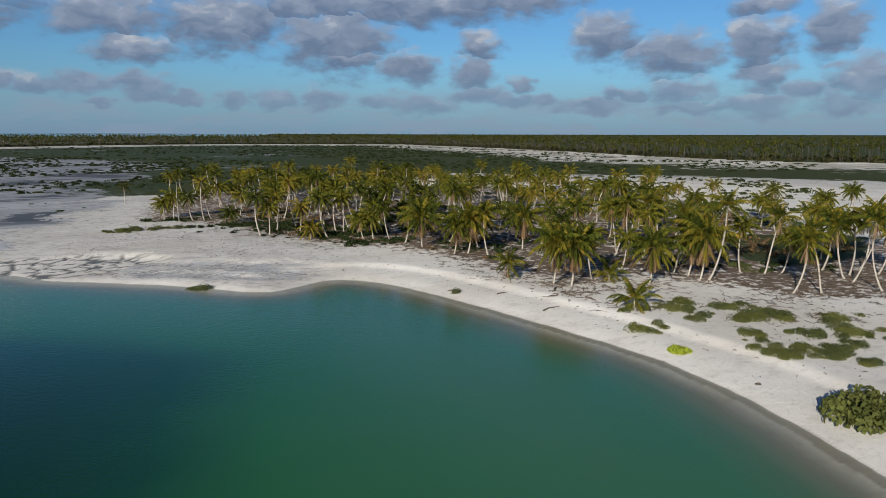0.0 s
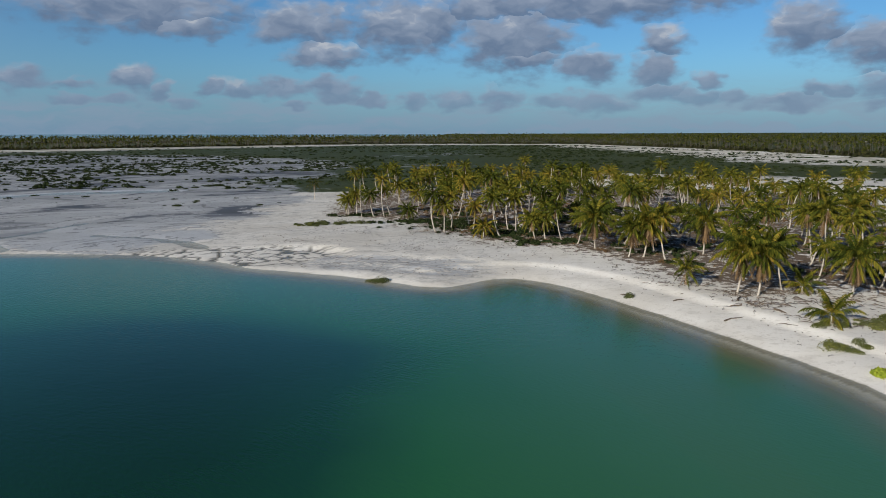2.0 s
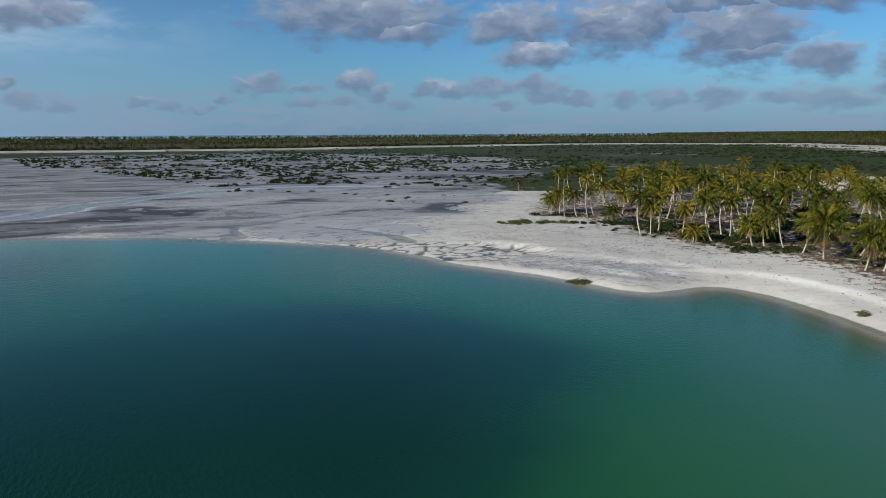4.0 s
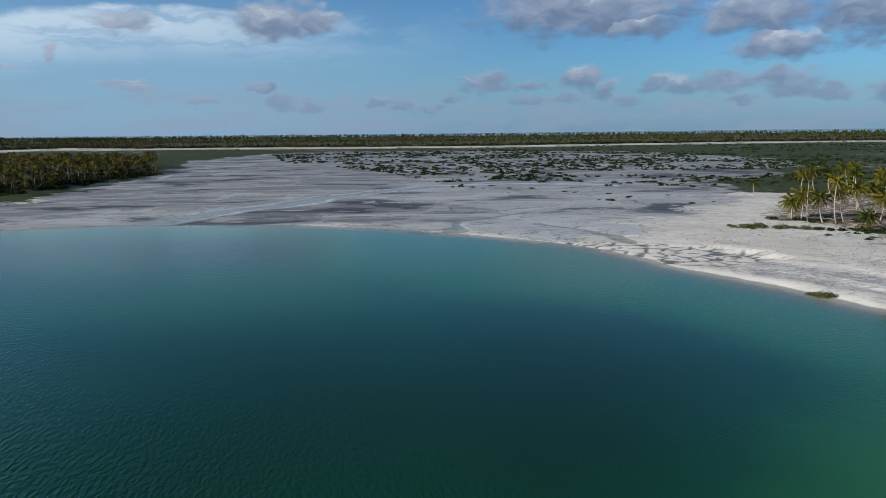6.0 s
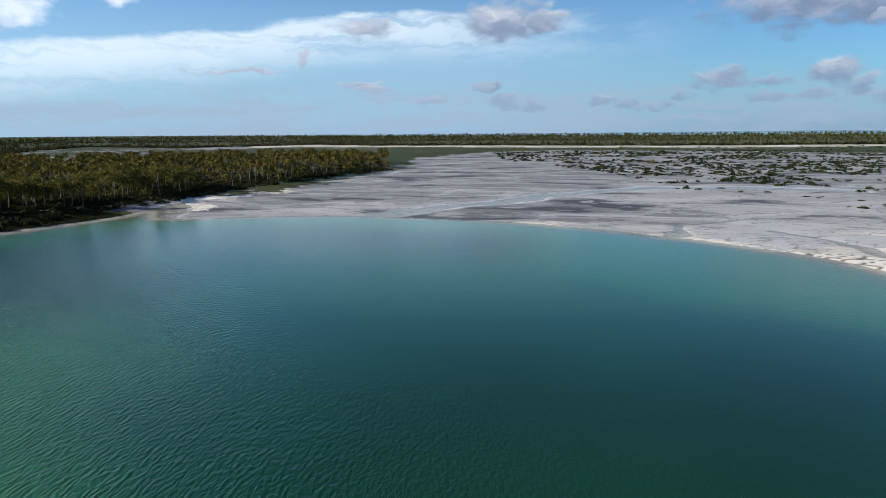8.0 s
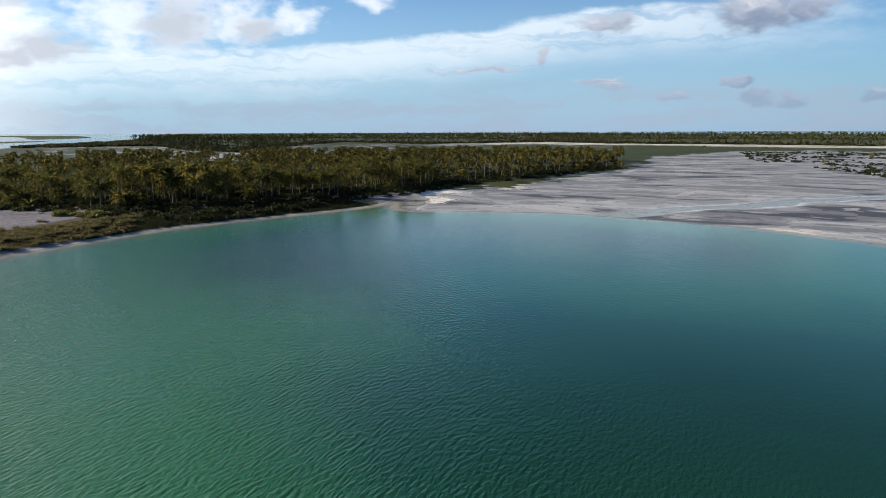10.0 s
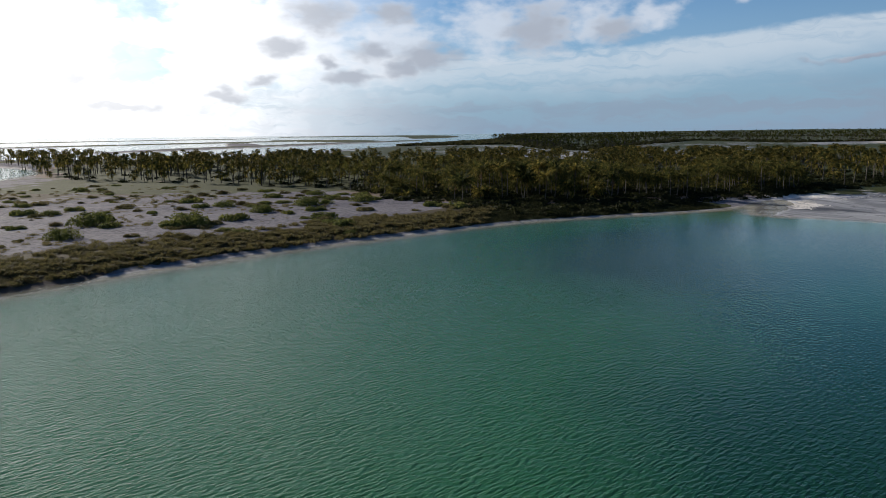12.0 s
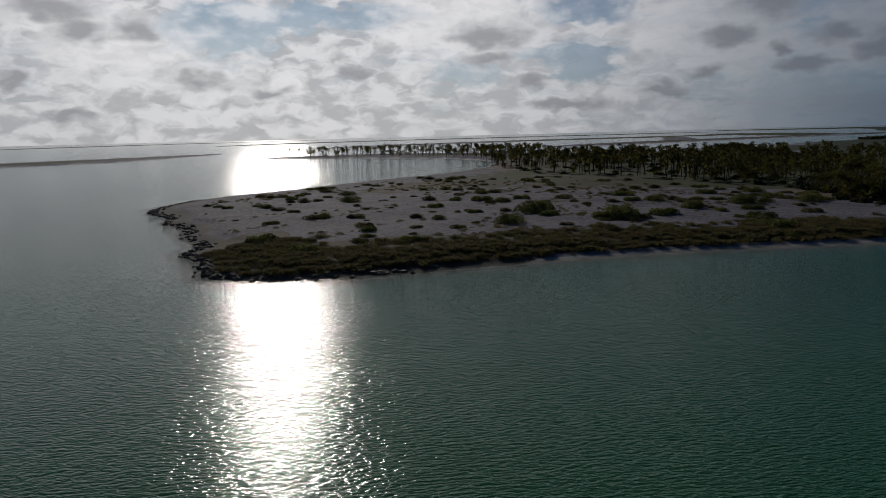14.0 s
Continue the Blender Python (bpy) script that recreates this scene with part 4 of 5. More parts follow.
def plant_palms(kinds, rows, group):
    """Palms of given heights: each row takes the kind nearest to it in height."""
    used = set()
    for x, y, tall in rows:
        i = int(np.argmin([abs(tall - h) for h in HEIGHTS]))
        m = planted(*on_ground([(x, y)])[0], rng.uniform(0, 360), float(np.clip(tall / HEIGHTS[i], 0.85, 1.15)))
        ob = copy_thing(kinds[i], m) if i in used else kinds[i]
        ob.matrix_basis = m
        used.add(i)
        tagged(ob, PALM_LABELS[i], "palm tree", group)
    for i, kind in enumerate(kinds):
        if i not in used:
            for o in (*kind.children_recursive, kind):
                bpy.data.objects.remove(o)


PALM_LABELS = ["young coconut palm with fronds close to the sand", "short coconut palm with arching yellow-green fronds", "low coconut palm with hanging brown fronds",
               "stout coconut palm with a skirt of dry fronds", "coconut palm with pale trunk and yellow-green crown", "tall coconut palm leaning over white sand", "tallest coconut palm with slender pale trunk"]
plant_palms(near_kinds, [r for r in GROVE_FRONT + GROVE_LEFT if math.hypot(r[0], r[1]) < 150], "palms of the beach grove")


def grove_keep(x, y):
    open_sand = smooth(x - (66 + 0.10 * (y - 100)), 0, 20) * smooth(y, 95, 110)
    return np.clip(0.35 + 0.75 * (fbm(x / 22, y / 22, 31) > 0.45) - 0.62 * open_sand - 0.3 * (y > 255), 0.05, 1)


inner = scatter(GROVE, 210, 2.4, 8, grove_keep)
set_palms = np.array([(r[0], r[1]) for r in GROVE_FRONT + GROVE_LEFT])
inner = inner[np.array([np.min(np.hypot(*(set_palms - p).T)) > 3.0 for p in inner]) & (side(inner[:, 0], inner[:, 1], GROVE) > 4)]
back_rows = [(x, y, float(np.clip(rng.normal(8.0, 2.0), 3.5, 12))) for x, y in inner]
plant_palms(mid_kinds, [r for r in GROVE_LEFT if math.hypot(r[0], r[1]) >= 150] + [(109.5, 154.8, 6.5), (117.4, 156.5, 5.7), (147.3, 175.4, 7.9), (133, 170, 7), (150, 182, 8), (100, 128, 8), (112, 120, 9)] + back_rows, "palms of the beach grove")


def dead_trunk(x, y, tall):
    pts, radii = trunk_line(rng, tall, 0.03, 0.03)
    ob = new("dead_palm_trunk", mesh_of("dead_palm_trunk", *tube(pts, [r * 0.55 for r in radii], 7), [BARK], None, True))
    ob.matrix_basis = planted(*on_ground([(x, y)])[0], 0, 1.0)
    return tagged(ob, "bare grey palm trunk without a crown", "tree trunk", "dead trunks")


for x, y, tall in [(-37, 200, 11.0), (-12, 222, 11.5), (18, 224, 13.0), (60, 232, 12), (30, 240, 12)]:
    dead_trunk(x, y, tall)

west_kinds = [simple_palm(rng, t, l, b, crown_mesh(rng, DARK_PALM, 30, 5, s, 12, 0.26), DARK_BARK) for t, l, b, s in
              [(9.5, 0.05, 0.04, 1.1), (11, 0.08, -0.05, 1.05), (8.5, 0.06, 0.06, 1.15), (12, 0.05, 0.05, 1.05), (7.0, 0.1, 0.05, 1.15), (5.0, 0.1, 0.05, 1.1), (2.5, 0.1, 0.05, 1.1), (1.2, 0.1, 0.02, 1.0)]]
west_all = scatter(WEST_GROVE, 2000, 2.5, 12, lambda x, y: np.clip(0.12 + 0.9 * (fbm(x / 34, y / 34, 33) > 0.44) - 0.5 * (y < -75), 0.05, 1))
near_first = west_all[np.argsort(np.hypot(west_all[:, 0], west_all[:, 1]))]
copies(west_kinds, on_ground(near_first[:24]), rng, 0.85, 1.12, ["tall coconut palm in a dense shaded grove", "coconut palm with dark drooping fronds above scrub"], "palm tree", "palms of the western grove")


def woodland(name, places, tall, leaf, label, seed, arms=9, blade=(0.14, 0.28)):
    """Many far palms as one mesh."""
    rng = np.random.default_rng(seed)
    b = Build()
    stars = []
    for _ in range(8):
        star = Build()
        for k in range(arms):
            rise, length = rng.uniform(-50, 72), rng.uniform(2.6, 3.8)
            a, c = radians(rise), radians(rise - 75)
            p1 = np.array([math.cos(a), 0, math.sin(a)]) * length * 0.5
            p2 = p1 + np.array([math.cos(c), 0, math.sin(c)]) * length * 0.55
            w = rng.uniform(*blade)
            v = [(0, 0, 0), p1 + (0, -w, -0.3), p1 + (0, 0, 0.1), p1 + (0, w, -0.3), p2]
            star.put(v, [(0, 1, 2), (0, 2, 3), (1, 4, 2), (2, 4, 3)], 0, pose(0, 0, 0, rng.uniform(-20, 20), 0, 360 * k / arms + rng.uniform(-25, 25)))
        stars.append((np.concatenate(star.verts), star.faces))
    stem = [(-0.22, -0.13, -0.5), (0.22, -0.13, -0.5), (0, 0.25, -0.5), (-0.13, -0.08, 1), (0.13, -0.08, 1), (0, 0.15, 1)]
    for x, y, z in on_ground(places):
        t, size = tall[0] + (tall[1] - tall[0]) * rng.random() ** 0.7, rng.uniform(0.95, 1.3)
        lean = rng.uniform(-0.8, 0.8, 2)
        v, f = stars[int(rng.integers(8))]
        b.put(v, f, 0, Matrix.Translation((x + lean[0], y + lean[1], z + t)) @ pose(0, 0, 0, 0, 0, rng.uniform(0, 360)) @ Matrix.Scale(size, 4))
        s = np.array(stem) * (1, 1, 1)
        s[3:, :2] += lean
        s[:, 2] = np.where(s[:, 2] > 0, t, -0.5)
        b.put(s + (x, y, z), [(0, 1, 4, 3), (1, 2, 5, 4), (2, 0, 3, 5)], 1)
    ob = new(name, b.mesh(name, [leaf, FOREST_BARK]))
    return tagged(ob, label, "woodland", kind="stuff")


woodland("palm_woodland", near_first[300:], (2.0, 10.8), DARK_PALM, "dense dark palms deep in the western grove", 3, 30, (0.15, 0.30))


def palm_stand(name, places, label, seed):
    """The palms along the edge of a grove, feathered crowns and trunks, as one mesh."""
    rng = np.random.default_rng(seed)
    crowns = [crown_build(rng, 26, 0, rng.uniform(0.95, 1.2), 12, 0.19) for _ in range(5)]
    shapes = [(np.concatenate(c.verts), c.faces) for c in crowns]
    b = Build()
    for x, y, z in on_ground(places):
        tall = 1.0 + 9.2 * rng.random() ** 0.8
        pts, radii = trunk_line(rng, tall, 0.06, 0.05)
        b.put(*tube(pts[::2], radii[::2], 5), 1, Matrix.Translation((x, y, z)))
        v, f = shapes[int(rng.integers(5))]
        b.put(v, f, 0, Matrix.Translation(Vector((x, y, z)) + Vector(pts[-1])) @ pose(0, 0, 0, 0, 0, rng.uniform(0, 360)) @ Matrix.Scale(rng.uniform(0.85, 1.15), 4))
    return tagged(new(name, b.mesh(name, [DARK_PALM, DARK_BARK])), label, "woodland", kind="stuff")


palm_stand("grove_edge_palms", near_first[24:300], "dark feathered palms along the western grove edge", 19)


def quick_scatter(poly, count, seed, keep=None):
    """Random places inside a wide region, however close together."""
    rng = np.random.default_rng(seed)
    found = np.zeros((0, 2))
    while len(found) < count:
        p = rng.uniform(poly.min(0), poly.max(0), (20000, 2))
        p = p[side(p[:, 0], p[:, 1], poly) > 0]
        if keep is not None:
            p = p[keep(p[:, 0], p[:, 1]) > rng.random(len(p))]
        found = np.vstack([found, p])
    return found[:count]


def near_edge(poly, depth):
    return lambda x, y: np.exp(-np.maximum(side(x, y, poly), 0) / depth) * 1.0


BEYOND = np.array([(-3200, 300), (-2200, 1000), (-1500, 1500), (-700, 2000), (0, 2200), (800, 2000), (1600, 1000), (2600, 800), (1900, 2600), (300, 3300), (-1000, 2900), (-2300, 2100), (-3600, 1200)], float)
woods = np.concatenate([quick_scatter(WOODS_NORTH, 8000, 41, near_edge(WOODS_NORTH, 110)), quick_scatter(WOODS_WEST, 2600, 43, near_edge(WOODS_WEST, 150)), quick_scatter(BEYOND, 1800, 44, lambda x, y: 1.0 - ((x < -150) & (x > -1.1 * y)))])
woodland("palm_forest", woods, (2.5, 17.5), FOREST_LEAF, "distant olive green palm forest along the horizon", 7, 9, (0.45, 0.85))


def clump(rng, count, leaf_size, height, flat=0.35):
    """A rounded bush as many small leaves on and inside an uneven dome."""
    b = Build()
    lobes = [(rng.uniform(-0.55, 0.55), rng.uniform(-0.55, 0.55), rng.uniform(0.35, 0.6), rng.uniform(0.6, 1.0)) for _ in range(7)] + [(0, 0, 0.7, 1)]
    for _ in range(count):
        cx, cy, r, top = lobes[int(rng.integers(len(lobes)))]
        d = rng.normal(size=3)
        d /= np.linalg.norm(d)
        d[2] = abs(d[2])
        c = np.array([cx, cy, 0]) + d * (r, r, height * top) * rng.uniform(0.8, 1.05)
        s = leaf_size * rng.uniform(0.6, 1.3)
        m = Matrix.Translation(c) @ Vector(d + rng.normal(size=3) * 0.5).to_track_quat("Z", "X").to_matrix().to_4x4() @ pose(0, 0, 0, 0, 0, rng.uniform(0, 360))
        b.put([(-s, -s * 0.45, 0), (s * 0.2, -s * 0.6, s * 0.15), (s, 0, 0), (s * 0.2, s * 0.6, s * 0.15), (-s, s * 0.45, 0)], [(0, 1, 2, 3, 4)], 0, m)
    return b


def tuft(rng, blades, tall, reach):
    b = Build()
    for _ in range(blades):
        a, r = rng.uniform(0, 2 * math.pi), 0.8 * rng.random() ** 1.2
        root = np.array([math.cos(a) * r, math.sin(a) * r, 0])
        o = np.array([math.cos(a), math.sin(a), 0]) * reach * rng.uniform(0.3, 1) + rng.normal(size=3) * (0.12, 0.12, 0)
        h = tall * rng.uniform(0.5, 1) * (1.1 - 0.5 * r)
        w = np.array([-math.sin(a), math.cos(a), 0]) * rng.uniform(0.03, 0.06)
        b.put([root - w, root + w, root + o * 0.5 + (0, 0, h * 0.75) + w, root + o * 0.5 + (0, 0, h * 0.75) - w, root + o + (0, 0, h)], [(0, 1, 2, 3), (3, 2, 4)])
    return b


def shrub(name, build, leaf):
    return new(name, build.mesh(name, [leaf]))


# shrubs of the eastern beach
beach_kinds = [shrub("beach_shrub", clump(rng, 1000, 0.05, 0.46 + 0.06 * k), GREY_LEAF if k % 3 else SHRUB_LEAF) for k in range(6)]
BEACH_SHRUBS = [(47.8, 90.9), (48.6, 83.5), (41.9, 81.0), (58.7, 83.7), (50.7, 73.9), (56.6, 73.7), (57.6, 68.9), (66.1, 78.9), (64.2, 71.7), (54.0, 65.3), (50.6, 68.8), (55.6, 87.6), (53.5, 80.4), (58.7, 81.0), (47.8, 87.3), (50.4, 67.1), (52.6, 67.4), (54.8, 64.0), (75.5, 111.3), (74.6, 116.9), (62.7, 73.7), (42.0, 88.9)]
clusters = np.concatenate([rng.normal(p, (1.7, 1.0), (6, 2)) for p in BEACH_SHRUBS])
copies(beach_kinds, on_ground(np.concatenate([clusters, [(20.6, 106.4), (21.0, 106.8), (-19.7, 117.4), (-18.6, 117.3), (-20.6, 117.6)], rng.normal((-44, 186), (5, 1.6), (34, 2))])), rng, 0.6, 1.45, ["low grey-green beach shrub on white sand"], "shrub", "shrubs of the beach")

lime = new("lime_shrub", clump(rng, 520, 0.15, 0.55).mesh("lime_shrub", [LIME_LEAF]))
lime.matrix_basis = planted(*on_ground([(39.9, 72.6)])[0], 20, 1.35)
tagged(lime, "bright yellow-green shrub alone on white sand", "shrub")


def big_bush(x, y, size):
    base = new("broadleaf_bush")
    for k in range(7):
        a = k * 0.9
        pts = [(0, 0, -0.1), (0.3 * math.cos(a), 0.3 * math.sin(a), 0.25), (0.7 * math.cos(a), 0.7 * math.sin(a), 0.42)]
        under(new("branch", mesh_of("branch", *tube(pts, [0.05, 0.035, 0.015], 5), [DEADWOOD])), base)
    for k in range(5):
        part = under(new("foliage", clump(rng, 420, 0.085, 0.62).mesh("foliage", [SHRUB_LEAF])), base)
        a = k * 1.26
        part.matrix_basis = pose(0.55 * math.cos(a), 0.55 * math.sin(a), 0.05) @ Matrix.Diagonal((0.75, 0.75, 0.9, 1))
    base.matrix_basis = planted(*on_ground([(x, y)])[0], 0, size)
    return tagged(base, "dense broadleaf green bush casting shadow on sand", "bush")


big_bush(46.6, 51.0, 3.5)
big_bush(49.8, 46.8, 2.6)

# single palms out on the flats
lone = [simple_palm(rng, t, 0.08, 0.05, crown_mesh(rng, DARK_PALM, 14, 2, 0.9, 8, 0.25)) for t in (5.5, 4.0)]
copies(lone, on_ground([(-299, 371), (-403, 395), (-330, 330), (-66, 262), (-640, 560), (-700, 600), (-560, 640), (-480, 520), (-760, 560)]), rng, 0.8, 1.25, ["lone small palm standing on the tidal flat"], "palm tree", "lone palms of the flats")
ISLE_GROVE = np.array([(-475, -752), (-540, -640), (-528, -480), (-470, -405), (-600, -430), (-670, -560), (-610, -750)], float)
woodland("isle_palms", quick_scatter(ISLE_GROVE, 330, 46), (3, 12), DARK_PALM, "scattered palms on the low far shore", 13, 22)

# shrubs of the flats and of the spit
heath_kinds = [shrub("heath_shrub", clump(rng, 170, 0.15, 0.30), DARK_SHRUB) for k in range(5)]
FLATS = np.array([(-50, 190), (-75, 230), (-70, 330), (-40, 420), (-120, 700), (-500, 800), (-700, 560), (-480, 400), (-300, 330), (-170, 240), (-100, 230)], float)
heath = scatter(FLATS, 420, 3.0, 51, lambda x, y: (fbm(x / 40, y / 26, 61) > 0.5) * np.clip(1.2 - np.hypot(x + 150, y - 350) / 600, 0.1, 1))
near_heath = heath[np.argsort(np.hypot(heath[:, 0], heath[:, 1]))]
copies(heath_kinds, on_ground(near_heath[:190]), rng, 0.5, 2.0, ["low dark green shrub on grey tidal flat"], "shrub", "shrubs of the flats")
SPIT = np.array([(-72, -118), (-90, -112), (-140, -85), (-200, -50), (-260, -90), (-300, -140), (-310, -230), (-270, -290), (-190, -275), (-130, -255), (-105, -210), (-82, -150)], float)
def patch_of(x, y, wide, deep, count, turn):
    a = rng.normal(0, (wide, deep), (count, 2))
    c, s = math.cos(radians(turn)), math.sin(radians(turn))
    return np.c_[x + a[:, 0] * c - a[:, 1] * s, y + a[:, 0] * s + a[:, 1] * c]


HEDGES = np.concatenate([patch_of(x, y, w, d, k, turn) for x, y, w, d, k, turn in [
    (-219, -103, 8, 2, 14, 50), (-248, -90, 10, 2, 14, 60), (-262, -84, 7, 1.5, 9, 60), (-224, -42, 7, 2, 12, 55), (-180, -64, 5, 1.6, 9, 45), (-171, -129, 4, 2, 7, 45), (-166, -103, 5, 1.5, 7, 45)]])
bush_kinds = [shrub("salt_bush", clump(rng, 1300, 0.045, 0.5), SHRUB_LEAF) for _ in range(3)]
SPIT_BUSHES = [(-146, -180), (-140, -141), (-171, -131), (-160, -207), (-106, -131), (-190, -160), (-204, -96), (-209, -98), (-219, -116), (-225, -89), (-231, -86), (-267, -103), (-241, -76), (-247, -73), (-168, -105), (-173, -102), (-144, -119), (-165, -55), (-125, -173), (-181, -235)]
copies(bush_kinds, on_ground(SPIT_BUSHES), rng, 1.3, 2.8, ["rounded olive green bush on the sandy spit"], "bush", "bushes of the spit")
spit_kinds = [shrub("salt_shrub", clump(rng, 700, 0.065, 0.36), SCRUB_LEAF if k % 2 else SHRUB_LEAF) for k in range(4)] + [shrub("salt_shrub", tuft(rng, 200, 0.5, 0.5), DRY_GRASS)]
copies(spit_kinds, on_ground(np.concatenate([HEDGES, scatter(SPIT, 210, 2.2, 53)])), rng, 0.5, 2.3, ["low brown-green shrub on the sandy spit"], "shrub", "shrubs of the spit")


def thicket(name, places, sizes, leaf, label, seed, count=34, leaf_size=0.3, blades=False):
    rng = np.random.default_rng(seed)
    kinds = []
    for _ in range(6):
        k = tuft(rng, count, 0.5, 0.5) if blades else clump(rng, count, leaf_size, 0.45)
        kinds.append((np.concatenate(k.verts), k.faces))
    b = Build()
    for x, y, z in on_ground(places):
        v, f = kinds[int(rng.integers(6))]
        s = rng.uniform(*sizes)
        b.put(v, f, 0, planted(x, y, z, rng.uniform(0, 360), s))
    return tagged(new(name, b.mesh(name, [leaf])), label, "thicket", kind="stuff")


def bank_keep(x, y):
    s = land(x, y)
    return smooth(s, 2.0 - 1.3 * (y > -34), 4.0 - 2.0 * (y > -34)) * np.clip(2.3 - s / 13 + 2.0 * (fbm(x / 12, y / 12, 91) - 0.5), 0.0, 1)


thicket("spit_cover", quick_scatter(SPIT, 1000, 55, lambda x, y: (fbm(x / 17, y / 12, 87) > 0.58) * smooth(land(x, y), 3, 8)), (0.4, 1.5), SCRUB_LEAF, "low creeping brown scrub on the sandy spit", 25, 90, 0.09)
SPIT_SHORE = np.array([(-238, 46), (-210, 4), (-190, -20), (-135, -66), (-77, -98), (-58, -116), (-66, -142), (-90, -150), (-150, -100), (-200, -60), (-245, -20), (-262, 34)], float)
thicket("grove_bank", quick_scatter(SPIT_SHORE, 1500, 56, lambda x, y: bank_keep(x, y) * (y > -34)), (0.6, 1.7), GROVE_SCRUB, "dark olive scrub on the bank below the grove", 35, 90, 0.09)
thicket("shore_thicket", quick_scatter(SPIT_SHORE, 1900, 57, lambda x, y: bank_keep(x, y) * (y < -26)), (0.5, 1.5), SCRUB_LEAF, "brown scrub along the lagoon bank", 5, 120, 0.08)
thicket("bank_grass", quick_scatter(SPIT_SHORE, 1300, 58, lambda x, y: bank_keep(x, y) * (y < -26)), (1.0, 2.2), SCRUB_LEAF, "brown-green salt grass along the lagoon bank", 15, 90, 0.1, True)
EAST_HEATH = np.array([(-60, 320), (130, 290), (200, 300), (390, 500), (330, 640), (280, 950), (150, 1300), (-200, 1350), (-480, 1050), (-650, 800), (-300, 700), (-100, 450)], float)
heath_far = quick_scatter(EAST_HEATH, 3600, 59, lambda x, y: (fbm(x / 60, y / 38, 63) > 0.47) * (0.25 + 0.75 * smooth(x, -250, 50)))
flats_far = quick_scatter(FLATS, 3000, 60, lambda x, y: (fbm(x / 40, y / 26, 61) > 0.44) * smooth(np.hypot(x, y), 280, 420))
thicket("heath", np.concatenate([near_heath[190:], heath_far, flats_far]), (0.6, 2.8), DARK_SHRUB, "patchy dark green heath on pale sand", 6, 30, 0.22)
BEHIND_GROVE = np.array([(70, 165), (125, 160), (190, 230), (230, 330), (120, 380), (60, 330)], float)
thicket("back_scrub", quick_scatter(BEHIND_GROVE, 700, 72, lambda x, y: (fbm(x / 22, y / 14, 74) > 0.5) * 1.0), (0.5, 2.0), DARK_SHRUB, "scattered dark shrubs on sand behind the palms", 31, 40, 0.18)
WOODS_EDGE = np.concatenate([quick_scatter(WOODS_NORTH, 4200, 66, near_edge(WOODS_NORTH, 40)), quick_scatter(WOODS_WEST, 2200, 63, near_edge(WOODS_WEST, 30))])
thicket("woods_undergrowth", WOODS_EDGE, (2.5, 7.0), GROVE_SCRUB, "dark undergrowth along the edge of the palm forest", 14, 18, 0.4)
FAR_WEST = np.array([(-1350, -130), (-1250, -330), (-2300, -245), (-3800, -270), (-3800, -150), (-2400, -200)], float)
thicket("far_shore_scrub", quick_scatter(FAR_WEST, 1600, 48), (4.0, 9.0), GROVE_SCRUB, "low dark scrub along the far western shore", 37, 18, 0.4)
UNDERGROWTH = np.array([(-250, -70), (-205, -14), (-225, 20), (-252, 40), (-275, 70), (-320, 112), (-420, 250), (-470, 250), (-350, 110), (-300, 0), (-300, -100)], float)
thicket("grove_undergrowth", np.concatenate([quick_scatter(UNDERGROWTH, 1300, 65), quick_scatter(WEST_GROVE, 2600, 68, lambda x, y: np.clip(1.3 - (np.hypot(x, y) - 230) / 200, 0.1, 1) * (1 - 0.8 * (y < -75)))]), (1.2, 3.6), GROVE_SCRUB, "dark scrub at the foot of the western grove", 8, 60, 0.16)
BEACH_BRUSH = np.array([(-12, 172), (2, 158), (16, 148), (28, 132), (46, 122), (66, 112), (90, 105), (110, 130), (90, 200), (30, 240), (-30, 230), (-20, 200)], float)
thicket("grove_litter", quick_scatter(BEACH_BRUSH, 900, 64, lambda x, y: (fbm(x / 9, y / 9, 62) > 0.47) * 1.0), (0.5, 1.5), DRY_LEAF, "heaps of brown fallen fronds under the palms", 12, 40, 0.05, True)
thicket("grove_brush", np.concatenate([quick_scatter(BEACH_BRUSH, 420, 67, lambda x, y: (fbm(x / 16, y / 16, 69) > 0.48) * smooth(side(x, y, BEACH_BRUSH), 0, 6)), *(rng.normal((x, y), (w, 2.5), (k, 2)) for x, y, w, k in ((-4, 178, 8, 90), (4, 166, 7, 90), (-18, 188, 7, 60), (12, 154, 5, 46), (-38, 205, 5, 40), (66, 146, 6, 30), (74, 142, 6, 30)))]), (0.5, 1.7), DARK_SHRUB, "dark green brush under the beach palms", 10, 50, 0.2)


# ---- fallen fronds and driftwood ----
def fallen(name, places, label, seed, sizes=(0.4, 2.0)):
    rng = np.random.default_rng(seed)
    b = Build()
    for x, y, z in on_ground(places):
        length, a = rng.uniform(*sizes), rng.uniform(0, 2 * math.pi)
        pts = [(x + math.cos(a + 0.2 * k) * length * k / 3, y + math.sin(a + 0.2 * k) * length * k / 3, z + 0.10 + 0.12 * math.sin(k)) for k in range(4)]
        b.put(*tube(pts, [0.025, 0.046, 0.036, 0.01], 4))
    return tagged(new(name, b.mesh(name, [DEADWOOD])), label, "litter", kind="stuff")


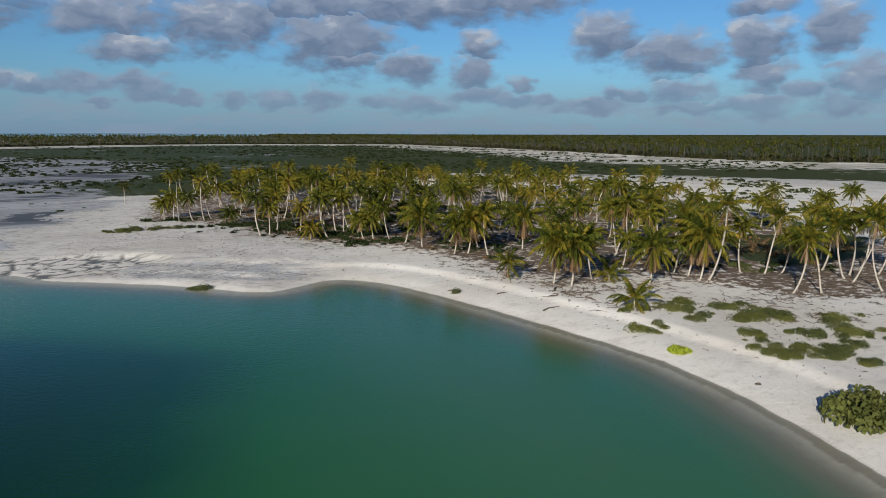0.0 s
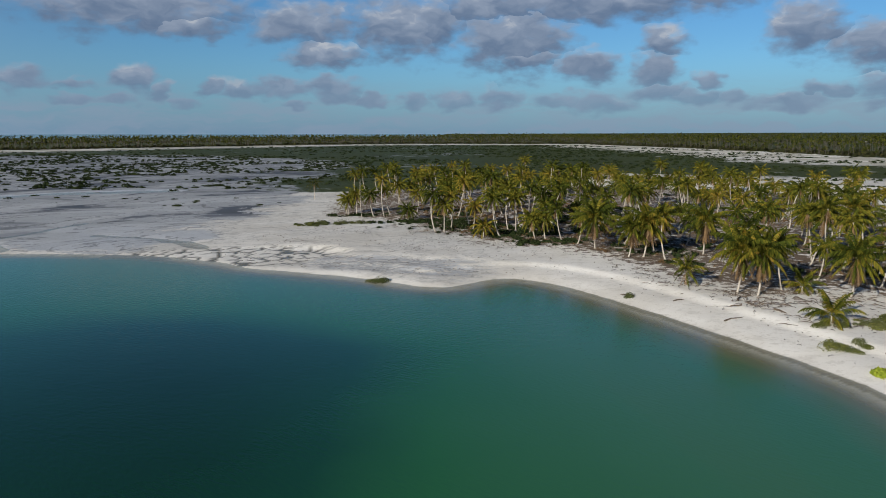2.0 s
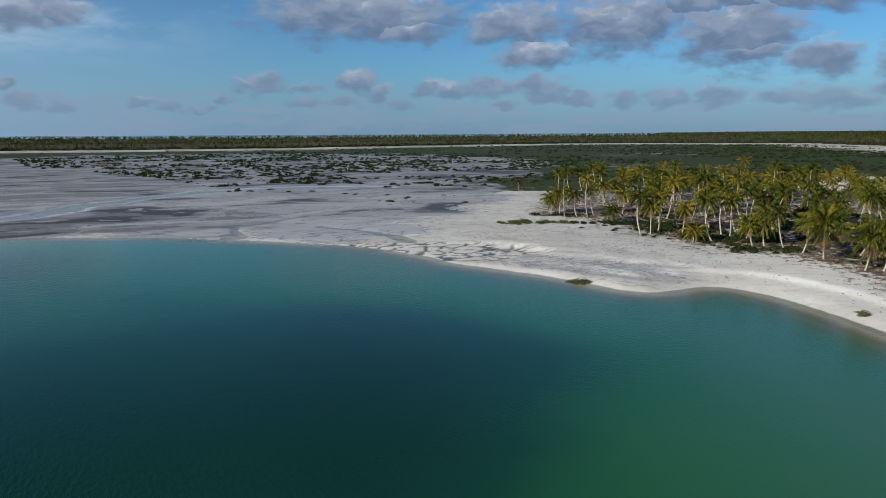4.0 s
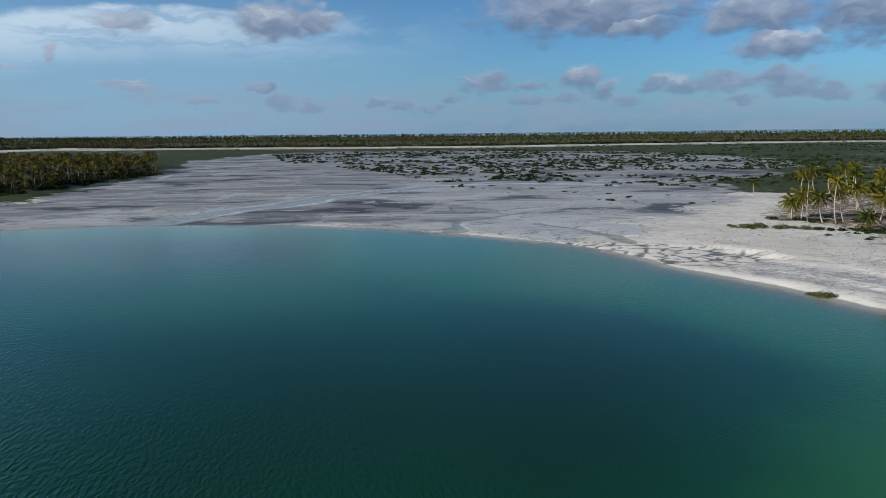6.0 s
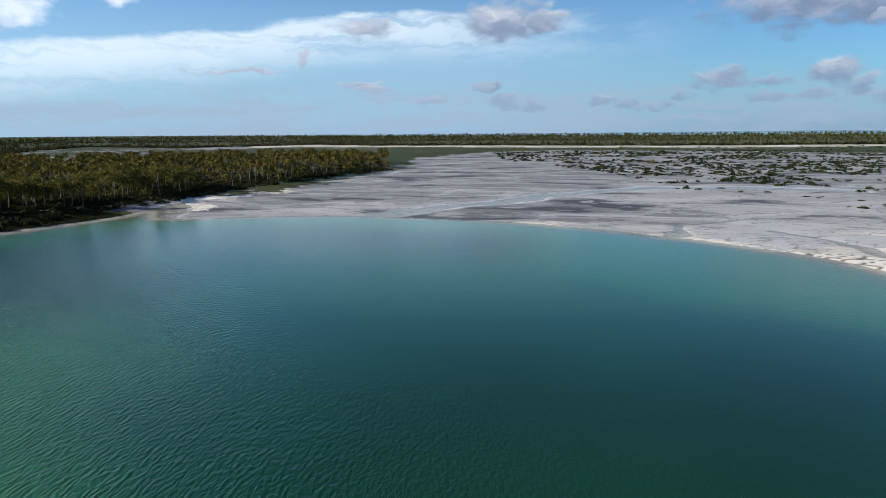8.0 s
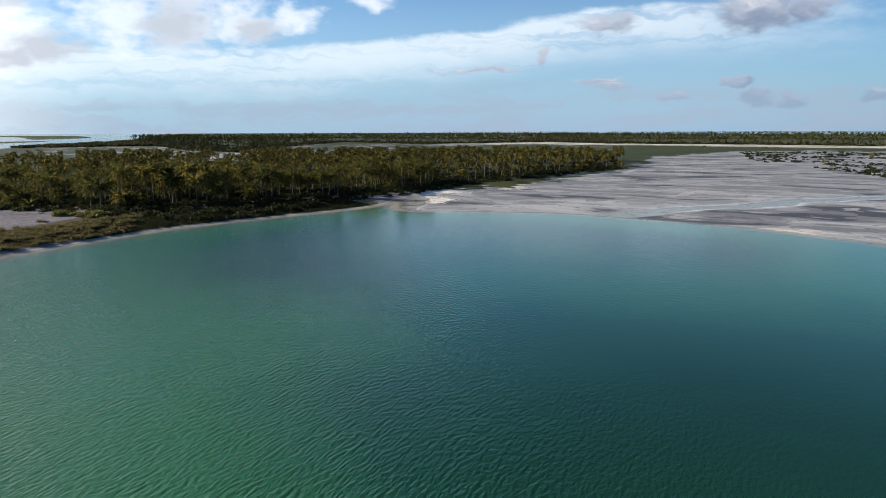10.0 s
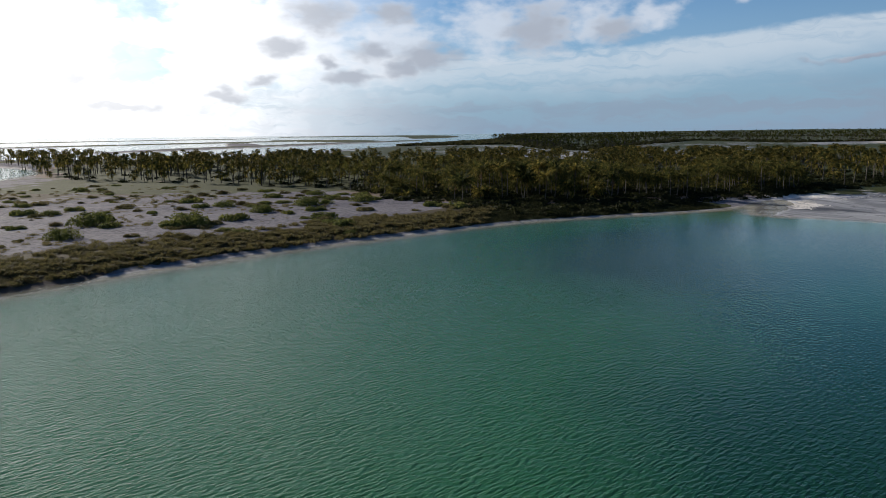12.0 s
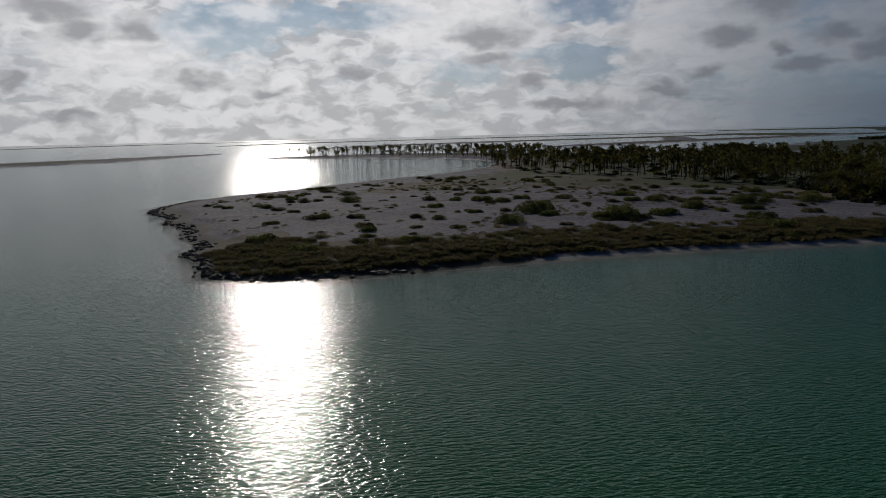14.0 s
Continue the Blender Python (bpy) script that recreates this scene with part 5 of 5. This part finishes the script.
feet = np.array([(r[0], r[1]) for r in GROVE_FRONT + GROVE_LEFT])
drift = np.concatenate([rng.normal((38, 99.5), (2.2, 1.3), (70, 2)), rng.normal((9, 150), (7, 3), (110, 2)), rng.normal((64, 90), (7, 2.5), (90, 2)), rng.normal((62, 80), (5, 1.6), (70, 2)), rng.normal((46, 101), (5, 2), (110, 2)),
                        rng.normal((28, 120), (4, 4), (60, 2)), rng.normal((-8, 178), (8, 4), (60, 2)), *(rng.normal(p, (2.4, 1.5), (34, 2)) for p in feet)])
fallen("fallen_fronds", np.concatenate([drift, quick_scatter(GROVE, 2400, 71, lambda x, y: (fbm(x / 12, y / 12, 73) > 0.5) * np.clip(1.4 - (np.hypot(x, y) - 100) / 120, 0.2, 1))]), "dead brown fronds and branches strewn on sand", 9, (0.3, 2.2))
OPEN_BEACH = np.array([(-60, 140), (-44, 131), (-20, 120), (0, 123), (14, 116), (32, 92), (42, 62), (52, 58), (75, 85), (36, 104), (26, 130), (0, 152), (-20, 186), (-50, 200)], float)
fallen("beach_debris", quick_scatter(OPEN_BEACH, 900, 75, lambda x, y: 0.25 + (fbm(x / 8, y / 8, 76) > 0.55) * 1.0), "small dark twigs and husks scattered on sand", 29, (0.08, 0.6))


def log(x, y, turn, length, thick):
    pts = [(0, 0, thick), (length * 0.35, 0.12 * length, thick * 1.2), (length * 0.7, 0.05 * length, thick * 1.6), (length, 0.15 * length, thick * 1.1)]
    ob = new("driftwood_log", mesh_of("driftwood_log", *tube(pts, [thick, thick * 0.9, thick * 0.7, thick * 0.3], 7), [DEADWOOD], None, True))
    ob.matrix_basis = pose(*on_ground([(x, y)])[0], 0, 0, turn)
    return tagged(ob, "dark driftwood log lying on the beach", "log", "driftwood")


for x, y, turn, length, thick in [(30.5, 92.5, 25, 4.2, 0.12), (35, 101, 60, 2.6, 0.13), (34.6, 98.5, 200, 2.2, 0.1), (38, 96, 280, 2.4, 0.14), (26.5, 103, 20, 2.0, 0.1), (21.5, 106.5, 150, 2.0, 0.15), (41, 92.5, 40, 1.8, 0.08)]:
    log(x, y, turn, length, thick)


def stone(x, y, size):
    bm = bmesh.new()
    bmesh.ops.create_icosphere(bm, subdivisions=2, radius=size)
    for v in bm.verts:
        v.co *= 0.8 + 0.4 * noise.noise(v.co * 2.3 / size)
        v.co.z *= 0.65
    mesh = bpy.data.meshes.new("stone")
    bm.to_mesh(mesh)
    bm.free()
    mesh.materials.append(DEADWOOD)
    ob = new("stone", mesh)
    ob.matrix_basis = planted(*on_ground([(x, y)])[0], 0, 1.0)
    return tagged(ob, "dark weathered coral stone on the beach", "stone")


stone(42.6, 61.2, 0.42)


def shore_rocks():
    """Broken coral rock along the low edge of the spit's tip."""
    rng = np.random.default_rng(77)
    bm = bmesh.new()
    bmesh.ops.create_icosphere(bm, subdivisions=1, radius=1)
    verts, faces = np.array([v.co for v in bm.verts]), [tuple(v.index for v in f.verts) for f in bm.faces]
    bm.free()
    area = np.array([(-56, -112), (-90, -92), (-100, -100), (-76, -122), (-84, -155), (-100, -190), (-112, -228), (-124, -262), (-190, -284), (-190, -296), (-110, -272), (-88, -220), (-78, -170), (-58, -128)], float)
    places = quick_scatter(area, 420, 79, lambda x, y: np.exp(-((land(x, y) - 0.8) / 1.6) ** 2))
    b = Build()
    for x, y, z in on_ground(places):
        size = rng.uniform(0.3, 1.0)
        v = verts * (1 + 0.35 * rng.uniform(-1, 1, (len(verts), 1))) * (size, size * rng.uniform(0.6, 1), size * 0.5)
        b.put(v, faces, 0, pose(x, y, max(z, 0) + 0.05, 0, 0, rng.uniform(0, 360)))
    return tagged(new("shore_rocks", b.mesh("shore_rocks", [DEADWOOD])), "dark broken coral rock along the spit edge", "rocks", kind="stuff")


shore_rocks()
